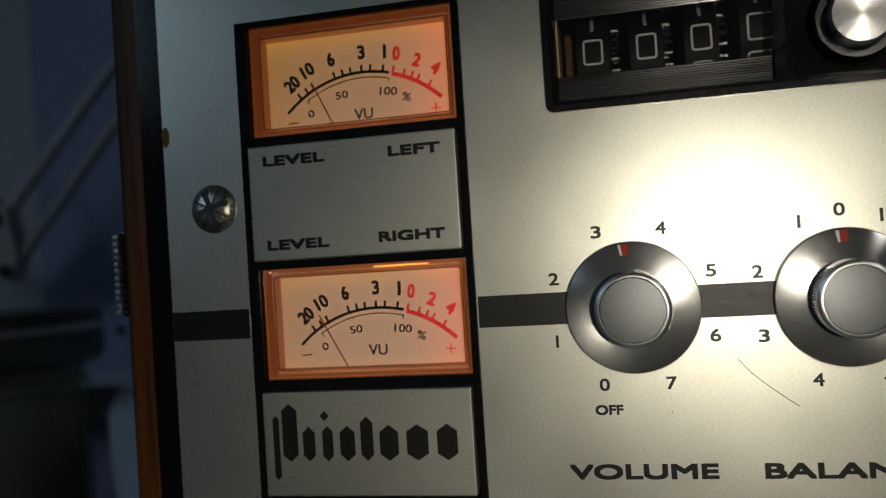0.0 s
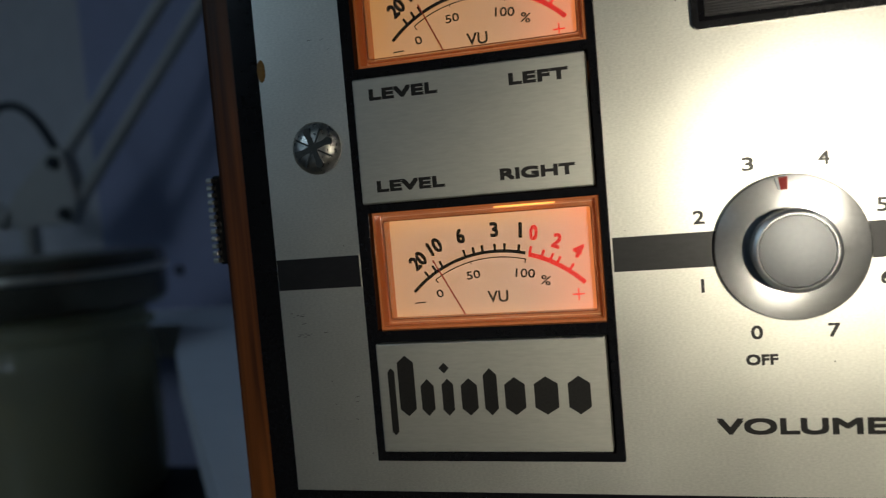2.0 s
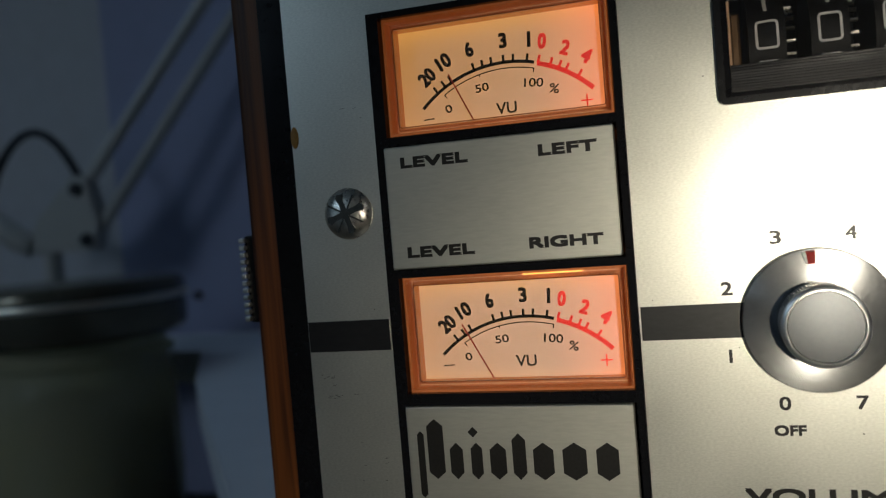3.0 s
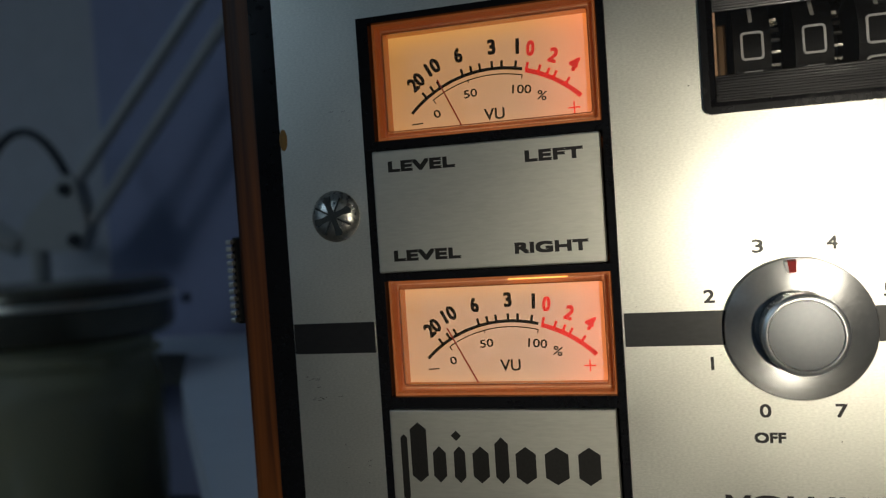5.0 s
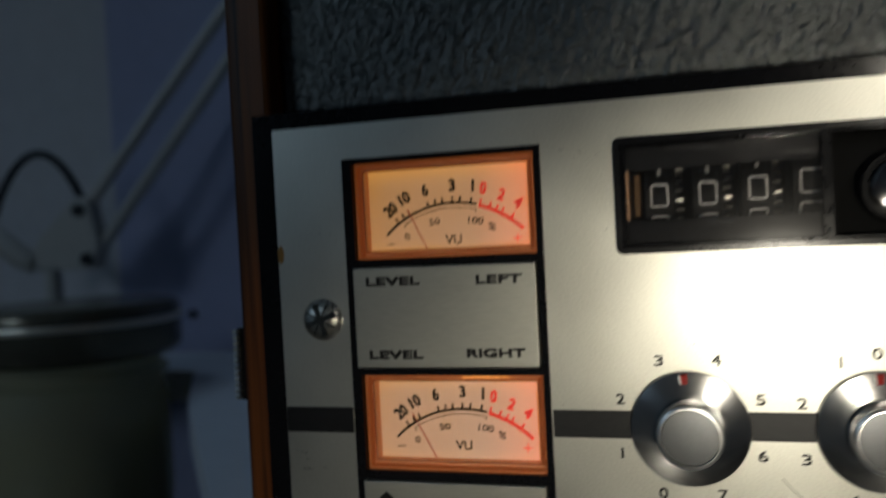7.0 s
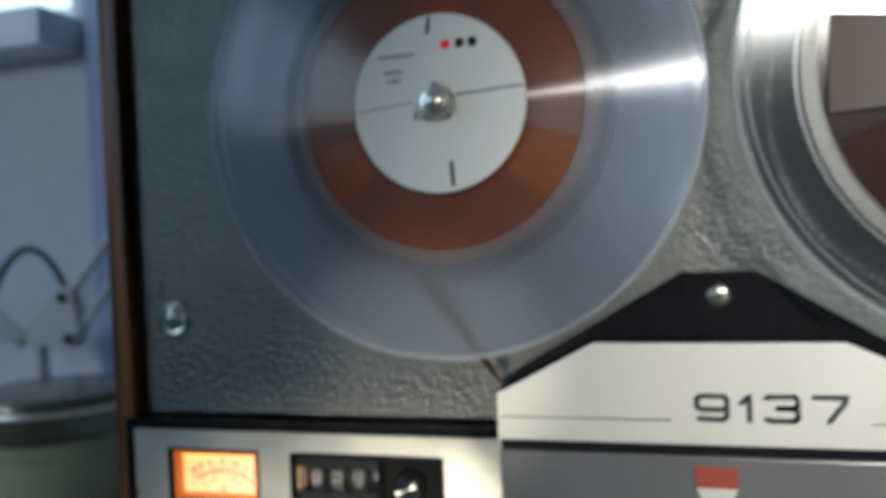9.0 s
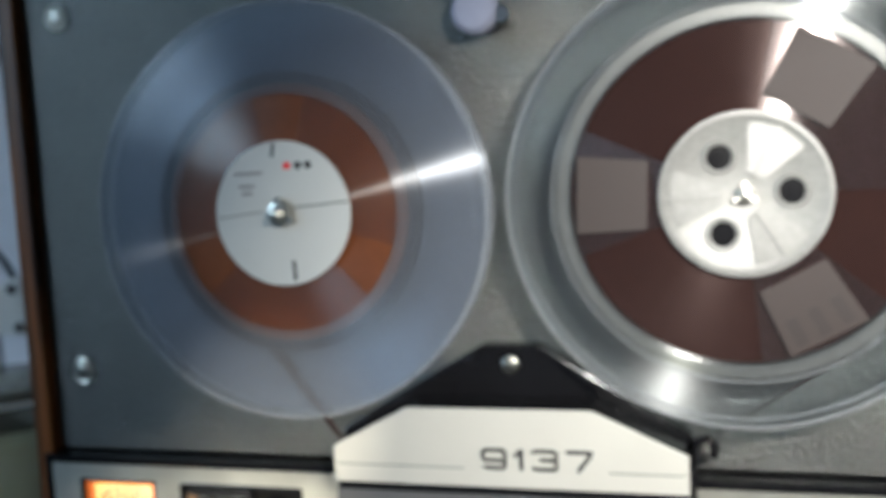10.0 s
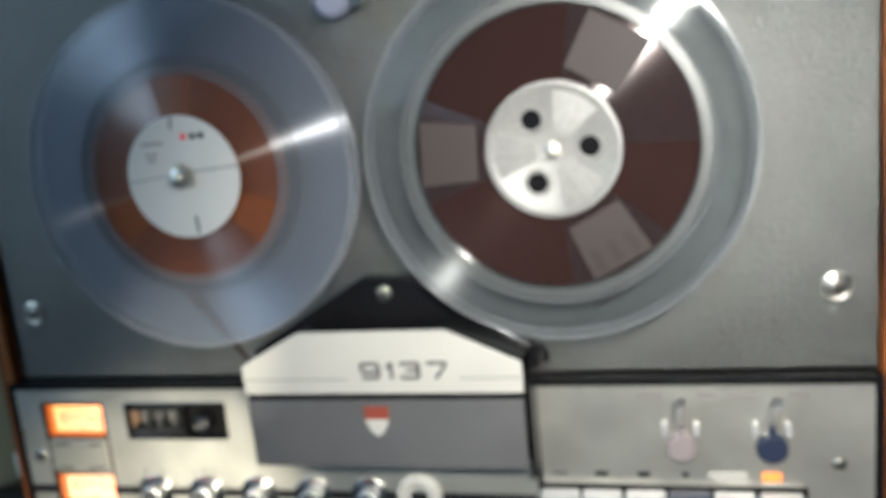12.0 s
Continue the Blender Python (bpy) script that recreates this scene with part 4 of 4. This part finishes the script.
BADGERED = material("faded_red_enamel", (0.26, 0.055, 0.035), 0.4, 0, 0.1, (900, 900, 900), 0, 0.05)
sh = part("badge", prism([(0.2263, -0.0008), (0.2395, -0.0008), (0.2392, -0.0075), (0.2268, -0.0075)], -0.0233, -0.0226), BADGERED, door, "small red and cream badge")
part("badge_tip", prism([(0.2268, -0.0076), (0.2392, -0.0076), (0.2370, -0.0135), (0.2330, -0.0168), (0.2290, -0.0135)], -0.0233, -0.0226), CREAM, sh)
gd = part("tape_guide", tube([(0.3105, -0.004, 0.004), (0.3105, -0.006, 0.016), (0.3125, -0.007, 0.0225), (0.3165, -0.007, 0.0240), (0.3190, -0.007, 0.0205), (0.3185, -0.007, 0.0165)], 0.0018, 12), BLACK, deck, "black tape guide hook", True)
part("cover_cheek", box(0.3088, 0.3114, -0.0190, 0.0010, -0.0400, 0.0150, 0.0006), BLACK, deck)

# tension lever cap and knob on the upper plate
for x, z, r, mat in ((0.2300, 0.2000, 0.0095, LILAC), (0.3930, 0.1850, 0.0080, STEEL)):
    kb = part("roller", lathe([(0, -0.013), (r * 0.8, -0.0125), (r, -0.0105), (r, -0.003), (r * 0.6, 0.0), (r * 0.6, 0.0114), (0, 0.0114)], 40), mat, deck, "rounded metal roller cap", True)
    kb.location = (x, 0, z)
gp = part("guide_post", lathe([(0, -0.011), (0.0032, -0.0108), (0.0040, -0.0096), (0.0040, -0.0060), (0.0030, -0.0050), (0.0030, 0.0114), (0, 0.0114)], 32), CHROME, deck, "bright turned guide post", True)
gp.location = (0.2410, 0, 0.1975)
arm = part("tension_arm", bar((0.2300, 0.2000), (0.2130, 0.2180), 0.0055, -0.0030, 0.0000), LILAC, deck)

# levers, indicator and keys on the right-hand panel
# first switch is dark blue; its grey-pink is a reflection put into colour
for x, mat, lab in ((0.3814, GREY, "grey switch with a chromed lever"), (0.4238, NAVY, "dark blue switch with a chromed lever")):
    sw = part("lever_switch", lathe([(0, -0.0045), (0.0060, -0.0045), (0.0072, -0.0035), (0.0075, 0.0), (0, 0.0)], 40), mat, deck, lab, True)
    sw.location = (x, 0, -0.0315)
    part("neck", box(-0.0017, 0.0017, -0.0040, 0.0, 0.0060, 0.0170, 0.0006), mat, sw)
    part("lever", tube([(0, -0.004, 0.014), (0, -0.009, 0.0195), (0, -0.0125, 0.0235), (0, -0.0135, 0.0245), (0, -0.0150, 0.0265), (0, -0.0165, 0.0290), (0, -0.0172, 0.0300)], 0.0025, 16), HUBCHROME, sw, "chromed lever", True)
    for s in (-1, 1):
        part("guard", box(s * 0.0075 - 0.0014, s * 0.0075 + 0.0014, -0.0030, 0.0, 0.0055, 0.0135, 0.0009), BUTTON, sw)
    for x0, x1 in ((-0.020, -0.008), (0.008, 0.017)):
        part("caption_bar", bar((x + x0, -0.0050), (x + x1, -0.0050), 0.0012, -0.00006, 0.0), GREY, right)
part("indicator", box(0.4190, 0.4280, -0.0010, 0.0, -0.0498, -0.0452, 0.0004), LED, deck, "glowing orange indicator")
part("key_well", box(0.3090, 0.4400, -0.0012, 0.0, -0.1008, -0.0525, 0.0004), BLACK, deck)
for i in range(6):
    x0 = 0.3105 + 0.0214 * i
    part("push_key", box(x0, x0 + 0.0198, -0.0075, -0.0012, -0.0960, -0.0545, 0.0012), NAVY if i == 3 else BUTTON, deck, "dark push key" if i == 3 else "grey push key")
    if i != 4:
        part("caption_bar", bar((x0 + 0.0065, -0.0470), (x0 + 0.0065 + (0.0075, 0.0065, 0.0060, 0.0035, 0, 0.004)[i], -0.0470), (0.0010, 0.0026, 0.0026, 0.0028, 0, 0.001)[i], -0.00006, 0.0), BAND, right)
part("caption_bar", bar((0.394, -0.0470), (0.412, -0.0470), 0.0040, -0.00006, 0.0), CREAM, right)


# ---- reels ----
def flange(r0, r1, y, thick, windows, mat, reel, name):
    """A clear disc, open between hub and rim in the given angles."""
    f = part(name, sector(r1, 0.0885, 0, 360, y, y + thick, 120), mat, reel)
    bm = bmesh.new()
    a = 0.0
    for w0, w1 in windows:
        if w0 > a:
            sector(r0, r1, a, w0, y, y + thick, 40, bm)
        a = w1
    if a < 359:
        sector(r0, r1, a, 360, y, y + thick, 40, bm)
    part("spoke_web", bm, WEB, f)
    part("rim", lathe([(0.0872, y - 0.0004), (0.0889, y - 0.0004), (0.0889, y + thick + 0.0004), (0.0872, y + thick + 0.0004)], 120, closed=True), CLEARRIM, f)
    return f


CLEARRIM = glass("clear_rim", (0.86, 0.88, 0.90), 0.12, 0.10, False, 0.12, (0.72, 0.73, 0.72))


def spindle(reel, r):
    s = part("spindle", lathe([(0, -0.0078), (r * 0.35, -0.0076), (r * 0.55, -0.0068), (r * 0.60, -0.0042), (r * 0.92, -0.0038), (r, -0.0030), (r, 0.0005), (0, 0.0005)], 36), STEEL, reel, "bright three-lobed spindle", True)
    for k in range(3):
        a = radians(90 + 120 * k)
        part("lobe", bar((math.cos(a) * r * 0.5, math.sin(a) * r * 0.5), (math.cos(a) * r * 1.25, math.sin(a) * r * 1.25), r * 0.42, -0.0042, 0.0), STEEL, s)
    return s


RZ = 0.1215
YF = -0.0233
left = thing("tape_reel", (0.1459, YF, Z0 + RZ), "clear plastic tape reel with white label and little tape", "tape reel", "reels on the recorder")
part("tape_pack", lathe([(0.022, 0.0030), (0.0543, 0.0030), (0.0548, 0.0034), (0.0548, 0.0092), (0.022, 0.0092)], 120, closed=True), ORANGETAPE, left, "orange brown wound tape", True)
part("pack_ring", lathe([(0.0550, 0.0031), (0.0596, 0.0031), (0.0596, 0.0092), (0.0550, 0.0092)], 120, closed=True), PACKRING, left, "dark ring round the tape pack", True)
part("hub", lathe([(0, 0.0012), (0.029, 0.0012), (0.029, 0.0120), (0, 0.0120)], 64), PAPER, left)
flange(0.026, 0.0505, 0.0008, 0.0014, ((75, 103), (195, 223), (315, 343)), REELFROST, left, "front_flange")
flange(0.026, 0.0505, 0.0112, 0.0014, ((75, 103), (195, 223), (315, 343)), REELFROST, left, "rear_flange")
lab = part("label_disc", lathe([(0.0060, 0.0001), (0.0306, 0.0001), (0.0308, 0.0004), (0.0308, 0.0008), (0.0060, 0.0008)], 80, closed=True), PAPER, left, "round white paper label")
for i, (x, mat) in enumerate(((0.0035, RED), (0.0085, INK), (0.0130, INK))):
    part("dot", lathe([(0, 0.00002), (0.0017, 0.00002), (0.0017, 0.0001), (0, 0.0001)], 16, None, (x, 0, 0.0200)), mat, lab)
for p, q, w in (((-0.003, 0.024), (-0.002, 0.0300), 0.0012), ((0.006, 0.0025), (0.030, 0.0040), 0.0006), ((-0.030, -0.001), (-0.009, 0.001), 0.0004), ((0.0045, -0.0285), (0.0040, -0.020), 0.0014)):
    part("label_line", bar(p, q, w, 0.00002, 0.0001), INK, lab)
for x0, x1, z in ((-0.021, -0.008, 0.0175), (-0.019, -0.012, 0.0120), (-0.018, -0.013, 0.0090)):
    part("text_bar", bar((x0, z), (x1, z), 0.0013, 0.00002, 0.0001), GREY, lab)
spindle(left, 0.0055)

rightr = thing("tape_reel", (0.3305, YF, Z0 + RZ), "clear plastic tape reel full of dark brown tape with cast hub", "tape reel", "reels on the recorder")
part("tape_pack", lathe([(0.022, 0.0030), (0.0634, 0.0030), (0.0638, 0.0034), (0.0638, 0.0092), (0.022, 0.0092)], 140, closed=True), TAPE, rightr, "dark brown wound tape", True)
ff = flange(0.026, 0.0630, 0.0008, 0.0014, ((80, 155), (200, 275), (320, 359.9)), REELCLEAR, rightr, "front_flange")
flange(0.026, 0.0630, 0.0112, 0.0014, ((80, 155), (200, 275), (320, 359.9)), REELCLEAR, rightr, "rear_flange")
part("ring_step", lathe([(0.0638, 0.0006), (0.0650, 0.0002), (0.0656, 0.0008), (0.0638, 0.0010)], 120, closed=True), REELCLEAR, ff)
part("frosted_ring", sector(0.0642, 0.0690, 0, 360, 0.0004, 0.0007, 120), FROSTRING, ff)
for rr in (0.0842,):
    part("ring_step", lathe([(rr, 0.0006), (rr + 0.0004, 0.0002), (rr + 0.0008, 0.0008), (rr, 0.0010)], 120, closed=True), CLEARRIM, ff)
part("ring_step", lathe([(0.0700, 0.0005), (0.0706, -0.0001), (0.0712, 0.0008), (0.0700, 0.0010)], 120, closed=True), CLEARRIM, ff)
for a in (58, 178, 298):
    q = prism([(0.0345, -0.0130), (0.0610, -0.0150), (0.0610, 0.0150), (0.0345, 0.0130)], 0.0003, 0.0008)
    bmesh.ops.rotate(q, cent=(0, 0, 0), matrix=Matrix.Rotation(radians(-a), 3, "Y"), verts=q.verts)
    pn = part("writing_panel", q, WRITEPANEL, rightr, "matt grey writing panel")
    if a == 298:
        for k in (-1, 0, 1):
            b = prism([(0.0480, 0.0085 * k - 0.0022), (0.0590, 0.0090 * k - 0.0022), (0.0590, 0.0090 * k + 0.0022), (0.0480, 0.0085 * k + 0.0022)], 0.00012, 0.0003)
            bmesh.ops.rotate(b, cent=(0, 0, 0), matrix=Matrix.Rotation(radians(-a), 3, "Y"), verts=b.verts)
            part("text_bar", b, BROWNPRINT, pn)
hub = part("hub", lathe([(0, 0.0002), (0.0275, -0.0002), (0.0290, -0.0012), (0.0306, -0.0010), (0.0310, 0.0002), (0.0310, 0.0120), (0, 0.0120)], 80), HUBMETAL, rightr, "cast grey hub with three holes", True)
for a in (122, 2, 242):
    x, z = 0.0165 * math.cos(radians(a)), 0.0165 * math.sin(radians(a))
    part("hub_hole", lathe([(0, -0.00035), (0.0044, -0.00035), (0.0046, 0.0002), (0, 0.0002)], 24, None, (x, 0, z)), BLACK, hub)
    part("hole_collar", lathe([(0.0046, 0.0), (0.0048, -0.0012), (0.0054, -0.0014), (0.0060, -0.0011), (0.0064, 0.0)], 28, None, (x, 0, z)), HUBMETAL, hub, smooth=True)
    part("hub_rib", bar((0.0075 * math.cos(radians(a + 60)), 0.0075 * math.sin(radians(a + 60))), (0.0272 * math.cos(radians(a + 60)), 0.0272 * math.sin(radians(a + 60))), 0.0016, -0.0024, 0.0), HUBMETAL, hub)
    part("hub_petal", sector(0.0080, 0.0262, a + 36, a + 84, -0.0013, 0.0, 14), HUBMETAL, hub)
spindle(rightr, 0.0036)

# the tape between the reels and the head cover, turning on its way
for x0, z0, x1, z1, w in ((0.1459 - 0.012, Z0 + RZ - 0.0560, 0.1640, Z0 + 0.0230, 0.0034), (0.3305 + 0.030, Z0 + RZ - 0.0650, 0.3120, Z0 + 0.0240, 0.0022)):
    tp = prism([(x0 - w, z0 - w * 0.4), (x0 + w, z0 + w * 0.4), (x1 + 0.0006, z1 + 0.0004), (x1 - 0.0006, z1 - 0.0004)], YF + 0.0060, YF + 0.0062)
    tagged(finish("tape_run", tp, TAPE), "strip of brown magnetic tape running to the head cover", "tape")
